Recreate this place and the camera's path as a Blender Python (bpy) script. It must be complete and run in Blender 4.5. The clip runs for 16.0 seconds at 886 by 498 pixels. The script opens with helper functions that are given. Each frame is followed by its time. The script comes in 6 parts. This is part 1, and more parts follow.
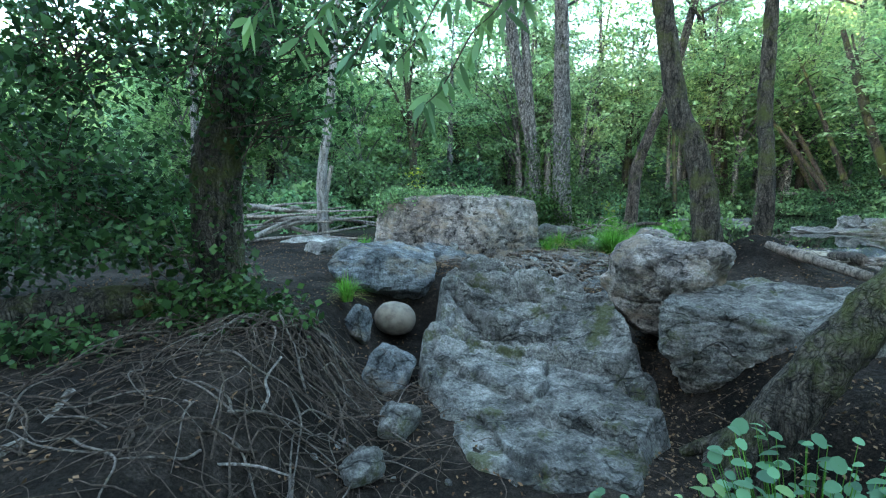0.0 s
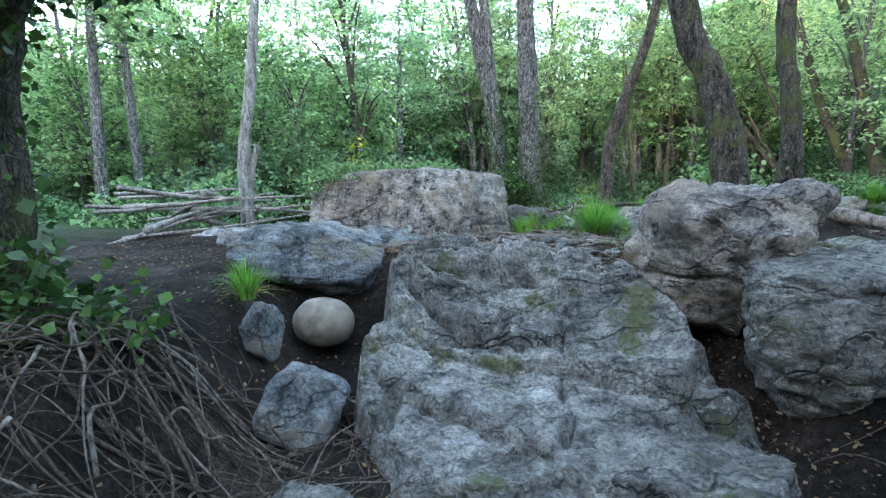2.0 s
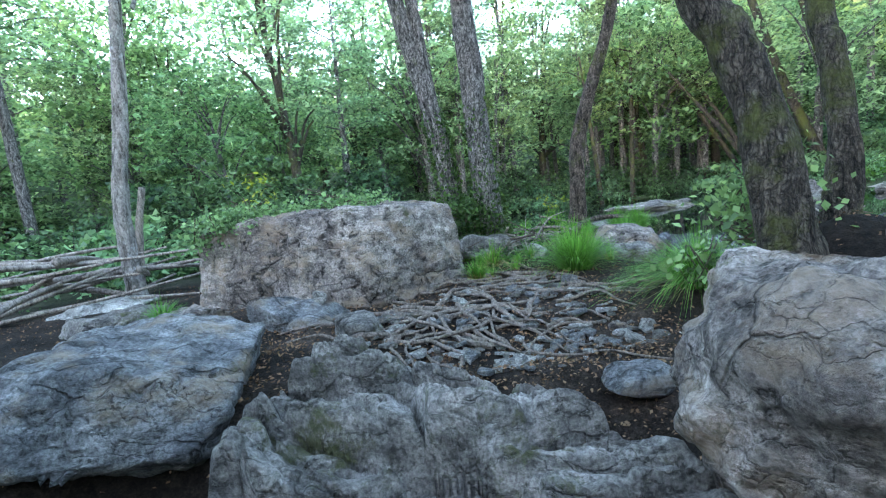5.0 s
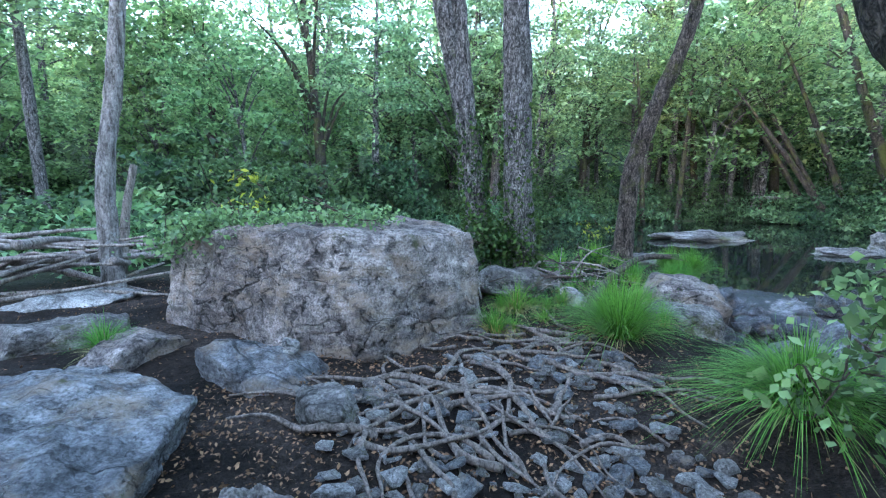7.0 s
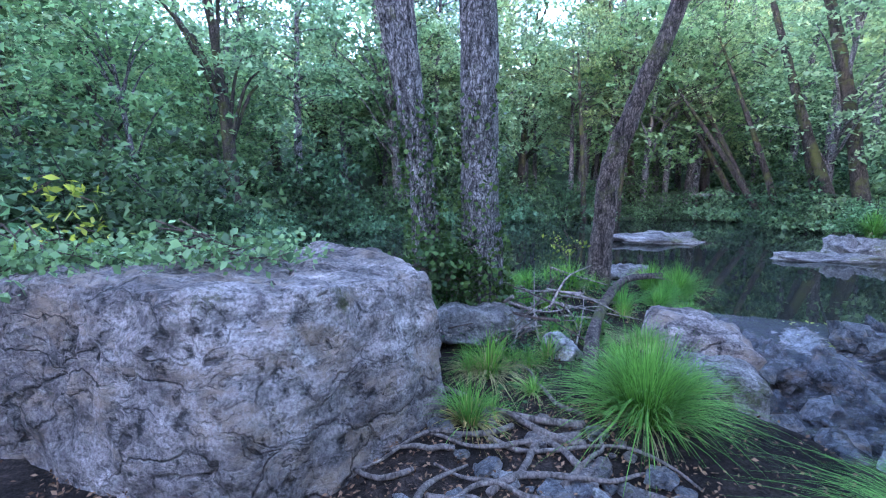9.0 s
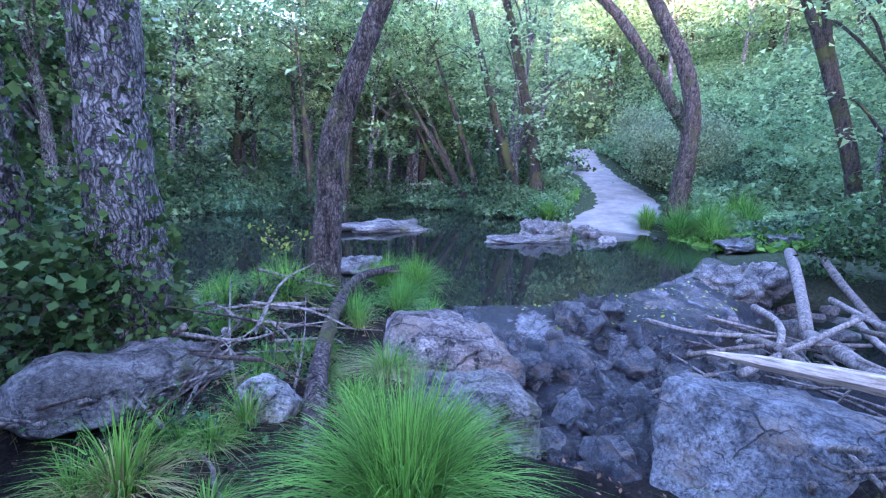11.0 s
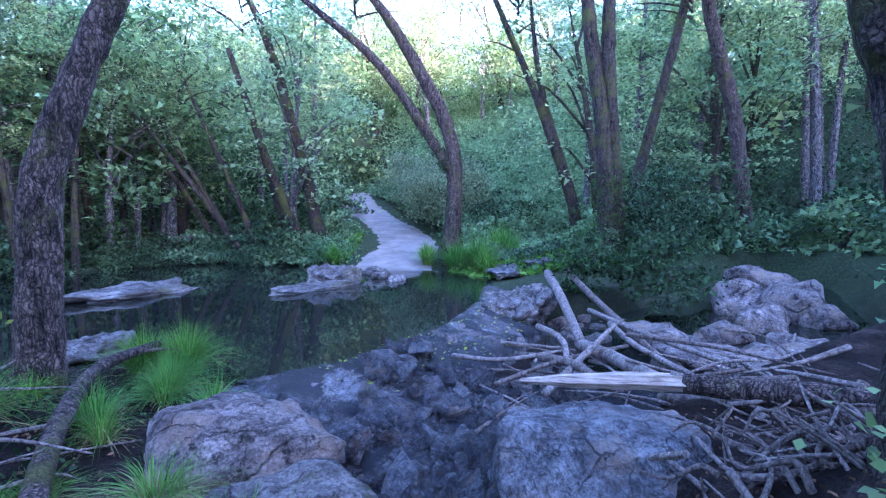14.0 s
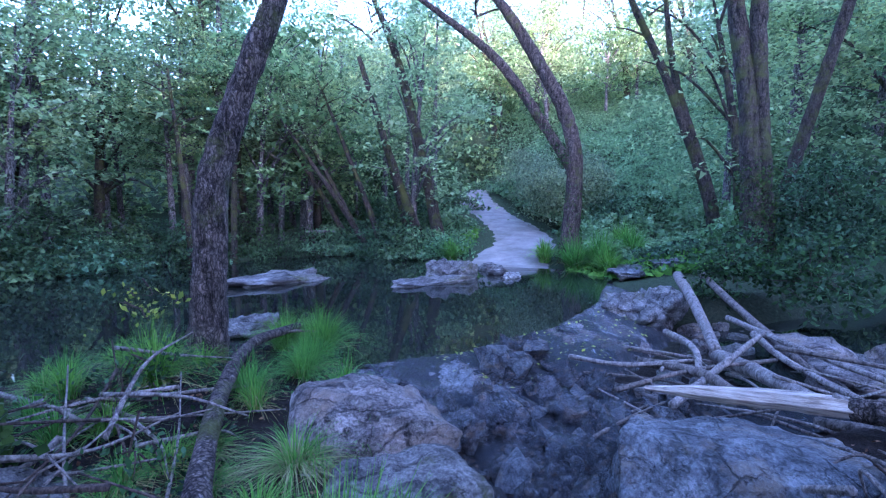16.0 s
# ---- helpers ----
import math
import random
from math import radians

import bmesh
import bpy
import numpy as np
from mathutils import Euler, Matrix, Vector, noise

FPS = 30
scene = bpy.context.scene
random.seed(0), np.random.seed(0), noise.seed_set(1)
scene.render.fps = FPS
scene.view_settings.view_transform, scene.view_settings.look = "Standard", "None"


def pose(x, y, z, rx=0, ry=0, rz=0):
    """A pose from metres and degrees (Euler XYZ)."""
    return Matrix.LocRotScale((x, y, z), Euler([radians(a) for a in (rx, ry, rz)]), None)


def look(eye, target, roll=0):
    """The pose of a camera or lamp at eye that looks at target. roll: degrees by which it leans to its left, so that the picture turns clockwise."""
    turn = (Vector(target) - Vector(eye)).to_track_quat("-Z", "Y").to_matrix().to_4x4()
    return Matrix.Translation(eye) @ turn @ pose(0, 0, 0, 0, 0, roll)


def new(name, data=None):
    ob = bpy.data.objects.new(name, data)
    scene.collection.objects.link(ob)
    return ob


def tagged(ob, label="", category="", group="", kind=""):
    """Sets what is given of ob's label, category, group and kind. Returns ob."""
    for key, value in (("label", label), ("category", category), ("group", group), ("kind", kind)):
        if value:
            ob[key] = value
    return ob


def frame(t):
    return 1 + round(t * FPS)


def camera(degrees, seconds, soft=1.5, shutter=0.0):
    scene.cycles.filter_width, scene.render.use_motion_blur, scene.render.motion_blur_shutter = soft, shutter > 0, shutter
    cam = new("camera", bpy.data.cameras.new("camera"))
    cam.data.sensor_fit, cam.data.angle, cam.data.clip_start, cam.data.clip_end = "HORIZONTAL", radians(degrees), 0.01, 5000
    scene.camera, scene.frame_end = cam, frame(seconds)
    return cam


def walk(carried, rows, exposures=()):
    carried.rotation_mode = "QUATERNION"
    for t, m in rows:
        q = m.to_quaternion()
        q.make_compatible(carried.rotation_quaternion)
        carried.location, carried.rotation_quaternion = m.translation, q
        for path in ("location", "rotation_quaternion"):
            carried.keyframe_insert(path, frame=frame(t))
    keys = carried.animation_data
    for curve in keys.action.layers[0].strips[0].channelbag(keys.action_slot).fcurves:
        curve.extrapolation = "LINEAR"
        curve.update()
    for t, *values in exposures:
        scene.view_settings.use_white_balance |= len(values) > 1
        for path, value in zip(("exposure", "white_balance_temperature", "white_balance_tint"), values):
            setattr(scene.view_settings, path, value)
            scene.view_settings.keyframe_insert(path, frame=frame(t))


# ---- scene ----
cam = camera(86.6, 16.0, 1.2)
PATH = [
    (0, (0.142, -0.11, 1.642), (0.108, 1.873, 1.385), -0.1),
    (0.5, (0.031, 0.371, 1.547), (-0.013, 2.349, 1.259), 1.0),
    (1, (-0.049, 0.63, 1.424), (-0.18, 2.595, 1.073), 1.3),
    (1.5, (0.093, 1.121, 1.249), (-0.083, 3.086, 0.917), 0.9),
    (2, (0.155, 1.812, 1.047), (0.317, 3.791, 0.805), -1.3),
    (2.5, (0.264, 2.483, 0.906), (0.837, 4.379, 0.631), -2.3),
    (3, (0.559, 2.862, 0.893), (1.398, 4.656, 0.619), -2.9),
    (3.5, (0.752, 3.124, 0.89), (1.625, 4.9, 0.6), -4.3),
    (4, (0.912, 3.399, 0.948), (1.876, 5.13, 0.677), -4.0),
    (4.5, (0.857, 3.766, 1.331), (1.623, 5.604, 1.143), -6.5),
    (5, (0.913, 3.956, 1.456), (1.198, 5.923, 1.235), -6.6),
    (7.5, (1.265, 5.81, 2.002), (1.444, 7.785, 1.738), -0.0),
    (8, (1.093, 6.347, 2.129), (1.278, 8.323, 1.886), -0.8),
    (8.2, (1.101, 6.472, 2.2), (1.299, 8.445, 1.937), -0.7),
    (10.3, (2.1, 8.435, 1.873), (3.259, 10.037, 1.577), -0.2),
    (10.5, (2.21, 8.506, 1.898), (3.461, 10.036, 1.595), -0.2),
    (11, (2.337, 8.698, 1.852), (3.745, 10.084, 1.541), 1.9),
    (11.5, (2.505, 9.03, 1.794), (4.077, 10.237, 1.53), 2.8),
    (12, (2.626, 9.132, 1.784), (4.381, 10.069, 1.579), 3.1),
    (12.5, (2.675, 9.075, 1.819), (4.565, 9.705, 1.637), 1.0),
    (13, (2.691, 9.109, 1.815), (4.619, 9.625, 1.685), -0.7),
    (13.5, (2.682, 9.131, 1.801), (4.611, 9.651, 1.718), -1.5),
    (14, (2.708, 9.147, 1.817), (4.603, 9.778, 1.698), -1.1),
    (14.5, (2.791, 9.161, 1.807), (4.628, 9.939, 1.666), -0.2),
    (15, (2.757, 9.157, 1.803), (4.567, 9.999, 1.683), -0.1),
    (15.5, (2.709, 9.16, 1.807), (4.492, 10.061, 1.701), -0.5),
    (16, (2.679, 9.162, 1.81), (4.365, 10.232, 1.686), -0.8),
]
EXPOSURES = [(0, 5.25, 5900, 6), (1, 5.45, 6200, 12), (2.5, 5.6, 6150, 18), (5, 5.5, 6000, 17), (8.2, 5.4, 5250, 31), (10.3, 5.6, 4930, 48), (12.5, 5.4, 4750, 50), (16, 4.9, 4560, 49)]
SKY_STRENGTH = 0.12
walk(cam, [(t, look(eye, target, roll)) for t, eye, target, roll in PATH], EXPOSURES)

# ---------------------------------------------------------------- light
world = bpy.data.worlds.new("evening_sky")
scene.world = world
world.use_nodes = True
wn, wl = world.node_tree.nodes, world.node_tree.links
sky = wn.new("ShaderNodeTexSky")
sky.sky_type, sky.sun_disc = "NISHITA", False
SUN_ELEVATION, SUN_AZIMUTH = 5.0, 215.0
sky.sun_elevation, sky.sun_rotation = radians(SUN_ELEVATION), radians(SUN_AZIMUTH)
wl.new(sky.outputs[0], wn["Background"].inputs[0])
wn["Background"].inputs[1].default_value = SKY_STRENGTH

sun_data = bpy.data.lights.new("sun", "SUN")
sun_data.energy, sun_data.angle, sun_data.color = 2.2, radians(0.5), (1.0, 0.72, 0.42)
sun = new("sun", sun_data)
to_sun = Vector((math.sin(radians(SUN_AZIMUTH)) * math.cos(radians(SUN_ELEVATION)),
                 math.cos(radians(SUN_AZIMUTH)) * math.cos(radians(SUN_ELEVATION)), math.sin(radians(SUN_ELEVATION))))
sun.matrix_world = Matrix.Translation((0, 0, 30)) @ to_sun.to_track_quat("Z", "Y").to_matrix().to_4x4()

# ---------------------------------------------------------------- helpers
rng = np.random.default_rng(7)


def vnoise(p, seed=0):
    """Smooth value noise in -1..1 at rows of points."""
    p = np.asarray(p, float)
    i = np.floor(p).astype(np.int64)
    f = p - i
    f = f * f * (3 - 2 * f)
    out = np.zeros(len(p))
    for dx in (0, 1):
        for dy in (0, 1):
            for dz in (0, 1):
                h = (i[:, 0] + dx) * 374761393 + (i[:, 1] + dy) * 668265263 + (i[:, 2] + dz) * 2147483647 + seed * 1274126177
                h = (h ^ (h >> 13)) * 1274126177
                h = (h ^ (h >> 16)) & 0xFFFF
                w = np.abs(1 - dx - f[:, 0]) * np.abs(1 - dy - f[:, 1]) * np.abs(1 - dz - f[:, 2])
                out += w * h
    return out / 32767.5 - 1


def fbm(p, octaves=4, seed=0, gain=0.5):
    p, total, amp = np.asarray(p, float), 0, 1.0
    for k in range(octaves):
        total = total + amp * vnoise(p * 2.03**k + 17.3 * k, seed + k)
        amp *= gain
    return total


def smooth(a, b, x):
    t = np.clip((x - a) / (b - a), 0, 1)
    return t * t * (3 - 2 * t)


def mesh_data(name, verts, faces, mat, shade=True):
    me = bpy.data.meshes.new(name)
    verts, faces = np.asarray(verts, np.float32), np.asarray(faces, np.int32)
    n = faces.shape[1]
    me.vertices.add(len(verts))
    me.vertices.foreach_set("co", verts.ravel())
    me.loops.add(faces.size)
    me.loops.foreach_set("vertex_index", faces.ravel())
    me.polygons.add(len(faces))
    me.polygons.foreach_set("loop_start", np.arange(0, faces.size, n, dtype=np.int32))
    me.polygons.foreach_set("loop_total", np.full(len(faces), n, np.int32))
    me.polygons.foreach_set("use_smooth", np.full(len(faces), shade))
    me.update(calc_edges=True)
    me.materials.append(mat)
    return me


def part(name, verts, faces, mat, parent=None, label="", shade=True):
    ob = new(name, mesh_data(name, verts, faces, mat, shade))
    if parent is not None:
        ob.parent = parent
    return tagged(ob, label)


def thing(name, at, label, category, group="", kind=""):
    ob = new(name)
    ob.location = at
    ob.empty_display_size = 0.2
    return tagged(ob, label, category, group, kind)


def inside(px, py, poly):
    """Signed distance to a polygon, positive inside."""
    poly = np.asarray(poly, float)
    d = np.full(px.shape, 1e9)
    odd = np.zeros(px.shape, bool)
    for (x0, y0), (x1, y1) in zip(poly, np.roll(poly, -1, 0)):
        ex, ey = x1 - x0, y1 - y0
        t = np.clip(((px - x0) * ex + (py - y0) * ey) / (ex * ex + ey * ey), 0, 1)
        d = np.minimum(d, np.hypot(px - x0 - t * ex, py - y0 - t * ey))
        cross = (y0 > py) != (y1 > py)
        odd ^= cross & (px < ex * (py - y0) / (ey if ey else 1e-9) + x0)
    return np.where(odd, d, -d)


# ---------------------------------------------------------------- the lie of the land
WATER = 0.10
POOL = [(6.75, 12.95), (7.6, 12.15), (9.7, 11.5), (13.6, 11.6), (16.2, 12.6), (17.6, 14.6), (17.4, 16.6), (19.6, 19.6), (19.5, 26),
        (14, 29), (7, 27.5), (1, 24), (-2, 20), (-0.5, 17.2), (3.4, 15.6), (6.0, 15.4), (7.1, 14.4)]
STREAM = [(6.3, 12.4), (7.7, 11.9), (9.7, 11.2), (12.9, 11.2), (12.6, 9.4), (15.5, 7.4), (19, 5.6), (20.5, 4.0), (18, 3.0), (12.5, 4.6),
          (9.5, 7.2), (7.2, 8.9), (6.2, 9.6), (5.2, 9.9), (4.9, 10.3), (5.5, 10.9), (6.1, 11.3)]


def bump(x, y, cx, cy, r, h):
    return h * np.exp(-((x - cx) ** 2 + (y - cy) ** 2) / (r * r))


def ground_height(x, y):
    x, y = np.asarray(x, float), np.asarray(y, float)
    z = 0.22 + 0 * x
    z = z - 0.72 * smooth(-1.6, -0.6, x) * smooth(3.1, 2.2, x) * smooth(0.3, 2.4, y) * smooth(7.5, 6.4, y)
    z = z - 0.30 * np.exp(-(((x - 2.3) / 1.5) ** 2 + ((y - 7.8) / 1.1) ** 2))
    z = z + bump(x, y, 5.05, 7.45, 0.8, 0.64) + bump(x, y, 4.6, 5.2, 1.5, 0.12) - bump(x, y, 5.1, 9.15, 0.55, 0.34)
    z = z + bump(x, y, -3.6, 5.4, 1.6, 0.22) + bump(x, y, -1.8, 3.6, 0.9, 0.1) + bump(x, y, 4.6, 13.6, 1.6, 0.25)
    z = z + bump(x, y, -1.9, 7.3, 0.8, 0.12)
    z = z + 0.5 * smooth(15.5, 19, x) * smooth(20, 8, y)
    centre = np.hypot(x - 8, y - 14)
    z = z + 13 * smooth(17, 80, centre) * smooth(-0.95, 0.2, ((x - 8) * 0.35 + (y - 14) * 0.85) / (centre + 1e-6))
    z = z + 9 * smooth(16, 50, centre) * smooth(0.2, 0.9, (x - 8) / (centre + 1e-6))
    # Unseen hill added on the sun's side to keep the near valley in shade.
    z = z + 22 * smooth(14, 45, np.hypot(x, y)) * smooth(0.1, 0.8, -(x * 0.57 + y * 0.82) / (np.hypot(x, y) + 1e-6))
    p = np.stack([x, y, 0 * x], -1).reshape(-1, 3)
    rough = (0.05 * fbm(p * 0.9, 3, 3) + 0.030 * fbm(p * 4, 4, 9)).reshape(x.shape)
    z = z + rough
    ds = inside(x, y, STREAM)
    z = z + (-0.36 + 0.6 * rough - z) * smooth(-0.55, 0.35, ds)
    dp = inside(x, y, POOL)
    z = z + (-0.75 + rough - z) * smooth(-0.5, 0.7, dp)
    # the track up the far bank
    c = TRACK_LINE
    far = np.full(x.shape, 1e9)
    tz = np.zeros(x.shape)
    for px, py, pz in c:
        d = np.hypot(x - px, y - py)
        tz = np.where(d < far, pz, tz)
        far = np.minimum(far, d)
    z = z + (tz - z) * smooth(6.5, 2.3, far)
    return z


TRACK = np.array([(16.6, 15.75, -0.10), (19.06, 16.6, 0.17), (22.97, 17.67, 0.83), (26.4, 19.8, 1.43), (29.46, 22.7, 2.28), (33.4, 25.85, 3.34), (39.5, 29.3, 4.34)])
Q = np.vstack([2 * TRACK[0] - TRACK[1], TRACK, 2 * TRACK[-1] - TRACK[-2]])
TRACK_LINE = np.array([0.5 * (2 * Q[k + 1] + (Q[k + 2] - Q[k]) * u + (2 * Q[k] - 5 * Q[k + 1] + 4 * Q[k + 2] - Q[k + 3]) * u**2 + (3 * Q[k + 1] - Q[k] - 3 * Q[k + 2] + Q[k + 3]) * u**3)
                       for k in range(6) for u in np.linspace(0, 1, 24, endpoint=False)] + [TRACK[-1]])


def g(x, y):
    return float(ground_height(np.array([x]), np.array([y]))[0])


# ---------------------------------------------------------------- materials
def smooth_stone_material():
    m, nt, b = node_material("smooth_beige_stone")
    col = ramp(nt, tex_noise(nt, 7, 6, 0.6), [(0.35, (0.095, 0.073, 0.054)), (0.6, (0.185, 0.15, 0.115))])
    nt.links.new(col, b.inputs["Base Color"])
    b.inputs["Roughness"].default_value = 0.8
    bumped(nt, b, tex_noise(nt, 40, 4), 0.25, 0.01)
    return m


def node_material(name):
    m = bpy.data.materials.new(name)
    m.use_nodes = True
    nt = m.node_tree
    return m, nt, nt.nodes["Principled BSDF"]


def ramp(nt, fac, stops):
    r = nt.nodes.new("ShaderNodeValToRGB")
    while len(r.color_ramp.elements) < len(stops):
        r.color_ramp.elements.new(0.5)
    for e, (pos, col) in zip(r.color_ramp.elements, stops):
        e.position, e.color = pos, (*col, 1)
    nt.links.new(fac, r.inputs[0])
    return r.outputs[0]


def tex_noise(nt, scale, detail=6, rough=0.6, stretch=None, distort=0.0):
    co = nt.nodes.new("ShaderNodeTexCoord")
    src = co.outputs["Object"]
    if stretch:
        mp = nt.nodes.new("ShaderNodeMapping")
        mp.inputs["Scale"].default_value = stretch
        nt.links.new(src, mp.inputs[0])
        src = mp.outputs[0]
    n = nt.nodes.new("ShaderNodeTexNoise")
    n.inputs["Scale"].default_value, n.inputs["Detail"].default_value = scale, detail
    n.inputs["Roughness"].default_value, n.inputs["Distortion"].default_value = rough, distort
    nt.links.new(src, n.inputs["Vector"])
    return n.outputs[0]


def mixed(nt, fac, a, b, mode="MIX"):
    m = nt.nodes.new("ShaderNodeMix")
    m.data_type, m.blend_type = "RGBA", mode
    for value, socket in ((fac, m.inputs[0]), (a, m.inputs[6]), (b, m.inputs[7])):
        if isinstance(value, (int, float)):
            socket.default_value = value
        elif isinstance(value, tuple):
            socket.default_value = (*value, 1)
        else:
            nt.links.new(value, socket)
    return m.outputs[2]


def bumped(nt, bsdf, height, strength, distance):
    b = nt.nodes.new("ShaderNodeBump")
    b.inputs["Strength"].default_value, b.inputs["Distance"].default_value = strength, distance
    nt.links.new(height, b.inputs["Height"])
    nt.links.new(b.outputs[0], bsdf.inputs["Normal"])


def grey(v):
    return (v, v, v)


def crack_lines(nt, scale, where):
    """Dark joints of broken rock, wandering and dying out."""
    co = nt.nodes.new("ShaderNodeTexCoord")
    n = nt.nodes.new("ShaderNodeTexNoise")
    n.inputs["Scale"].default_value, n.inputs["Detail"].default_value = 2.6, 6
    nt.links.new(co.outputs["Object"], n.inputs["Vector"])
    mv = nt.nodes.new("ShaderNodeVectorMath")
    mv.operation = "MULTIPLY_ADD"
    mv.inputs[1].default_value = (0.55, 0.55, 0.55)
    nt.links.new(n.outputs["Color"], mv.inputs[0])
    nt.links.new(co.outputs["Object"], mv.inputs[2])
    mp = nt.nodes.new("ShaderNodeMapping")
    mp.inputs["Rotation"].default_value = (0.3, 0.2, 0.5)
    mp.inputs["Scale"].default_value = (0.4, 1.2, 1.8)
    nt.links.new(mv.outputs[0], mp.inputs[0])
    vo = nt.nodes.new("ShaderNodeTexVoronoi")
    vo.feature = "DISTANCE_TO_EDGE"
    vo.inputs["Scale"].default_value = scale
    nt.links.new(mp.outputs[0], vo.inputs["Vector"])
    line = ramp(nt, vo.outputs["Distance"], [(0.0, grey(0.04)), (0.010, grey(0.25)), (0.030, grey(1.0))])
    return mixed(nt, ramp(nt, where, [(0.44, grey(0)), (0.60, grey(0.95))]), line, grey(1.0))


def rock_material(name, dark, mid, light, moss=0.0, warm=None, rough=0.85, wet=False, pits=0.0, lichen=0.45):
    m, nt, b = node_material(name)
    big, middle, fine = tex_noise(nt, 1.1, 8, 0.62, None, 0.6), tex_noise(nt, 6.0, 10, 0.7, None, 0.4), tex_noise(nt, 42, 6, 0.72)
    streak = tex_noise(nt, 2.6, 9, 0.68, (1.1, 2.6, 5.0), 0.7)
    col = ramp(nt, big, [(0.32, dark), (0.47, mid), (0.66, light)])
    col = mixed(nt, 0.9, col, ramp(nt, middle, [(0.36, grey(0.36)), (0.5, grey(1.0)), (0.65, grey(1.5))]), "MULTIPLY")
    col = mixed(nt, 0.85, col, ramp(nt, streak, [(0.36, grey(0.5)), (0.46, grey(0.95)), (0.62, grey(1.3))]), "MULTIPLY")
    col = mixed(nt, 0.85, col, ramp(nt, fine, [(0.37, grey(0.38)), (0.5, grey(1.0)), (0.63, grey(1.5))]), "MULTIPLY")
    if warm:
        col = mixed(nt, ramp(nt, tex_noise(nt, 2.1, 6, 0.65, (1, 1, 2)), [(0.5, grey(0)), (0.66, grey(0.7))]), col, warm, "MIX")
    if lichen and not wet:
        spots = ramp(nt, tex_noise(nt, 11, 9, 0.8, None, 0.3), [(0.56, grey(0)), (0.66, grey(lichen))])
        col = mixed(nt, spots, col, (0.40, 0.39, 0.355))
    split = mixed(nt, 0.75, crack_lines(nt, 1.7, big), crack_lines(nt, 5.5, streak), "MULTIPLY")
    col = mixed(nt, 0.68, col, split, "MULTIPLY")
    if pits:
        hollow = ramp(nt, tex_noise(nt, 8.5, 4, 0.55, None, 0.3), [(0.31, grey(0.1)), (0.40, grey(1.0))])
        col = mixed(nt, pits, col, hollow, "MULTIPLY")
        split = mixed(nt, pits, split, hollow, "MULTIPLY")
    if moss:
        where = ramp(nt, tex_noise(nt, 2.0, 9, 0.75), [(0.64 - 0.1 * moss, grey(0)), (0.70 - 0.08 * moss, grey(0.85))])
        col = mixed(nt, where, col, mixed(nt, fine, (0.02, 0.024, 0.007), (0.09, 0.095, 0.025)))
    nt.links.new(col, b.inputs["Base Color"])
    b.inputs["Roughness"].default_value = 0.25 if wet else rough
    b.inputs["Specular IOR Level"].default_value = 0.6 if wet else 0.25
    height = mixed(nt, 0.8, mixed(nt, 0.3, mixed(nt, 0.45, middle, streak), fine), split, "MULTIPLY")
    bumped(nt, b, height, 1.0, 0.11)
    return m


def bark_material(name, dark, light, moss=0.3, scale=9, plates=0.0, blots=0.7):
    """Bark: fibrous ridges, and on trunks long plates parted by dark fissures."""
    m, nt, b = node_material(name)
    ridges, fine = tex_noise(nt, scale * 1.6, 9, 0.72, (1, 1, 0.25), 0.7), tex_noise(nt, scale * 5, 6, 0.7, (1, 1, 0.6))
    col = ramp(nt, ridges, [(0.38, dark), (0.52, light), (0.68, tuple(min(1, 1.6 * c) for c in light))])
    col = mixed(nt, 0.7, col, ramp(nt, fine, [(0.38, grey(0.4)), (0.5, grey(1.0)), (0.66, grey(1.5))]), "MULTIPLY")
    height = mixed(nt, 0.3, ridges, fine)
    if blots:
        blot = tex_noise(nt, 6, 9, 0.78)
        col = mixed(nt, ramp(nt, blot, [(0.55, grey(0)), (0.62, grey(blots))]), col, tuple(min(0.42, 1.8 * c + 0.04) for c in light))
    if plates:
        co, warp = nt.nodes.new("ShaderNodeTexCoord"), nt.nodes.new("ShaderNodeTexNoise")
        warp.inputs["Scale"].default_value, warp.inputs["Detail"].default_value = 7.0, 5
        nt.links.new(co.outputs["Object"], warp.inputs["Vector"])
        mv = nt.nodes.new("ShaderNodeVectorMath")
        mv.operation = "MULTIPLY_ADD"
        mv.inputs[1].default_value = (0.16, 0.16, 0.5)
        nt.links.new(warp.outputs["Color"], mv.inputs[0])
        nt.links.new(co.outputs["Object"], mv.inputs[2])
        mp = nt.nodes.new("ShaderNodeMapping")
        mp.inputs["Scale"].default_value = (1, 1, 0.22)
        nt.links.new(mv.outputs[0], mp.inputs[0])
        vo = nt.nodes.new("ShaderNodeTexVoronoi")
        vo.feature = "DISTANCE_TO_EDGE"
        vo.inputs["Scale"].default_value = 30
        nt.links.new(mp.outputs[0], vo.inputs["Vector"])
        fissure = ramp(nt, vo.outputs["Distance"], [(0.0, grey(0.08)), (0.06, grey(0.35)), (0.2, grey(1.0))])
        col = mixed(nt, plates, col, fissure, "MULTIPLY")
        height = mixed(nt, 0.7, height, fissure, "MULTIPLY")
    where = ramp(nt, tex_noise(nt, 1.6, 8, 0.7), [(0.62 - 0.15 * moss, grey(0)), (0.7 - 0.1 * moss, grey(0.85))])
    col = mixed(nt, where, col, mixed(nt, fine, (0.025, 0.03, 0.008), (0.11, 0.12, 0.03)))
    nt.links.new(col, b.inputs["Base Color"])
    b.inputs["Roughness"].default_value = 0.9
    b.inputs["Specular IOR Level"].default_value = 0.15
    bumped(nt, b, height, 1.0, 0.05)
    return m


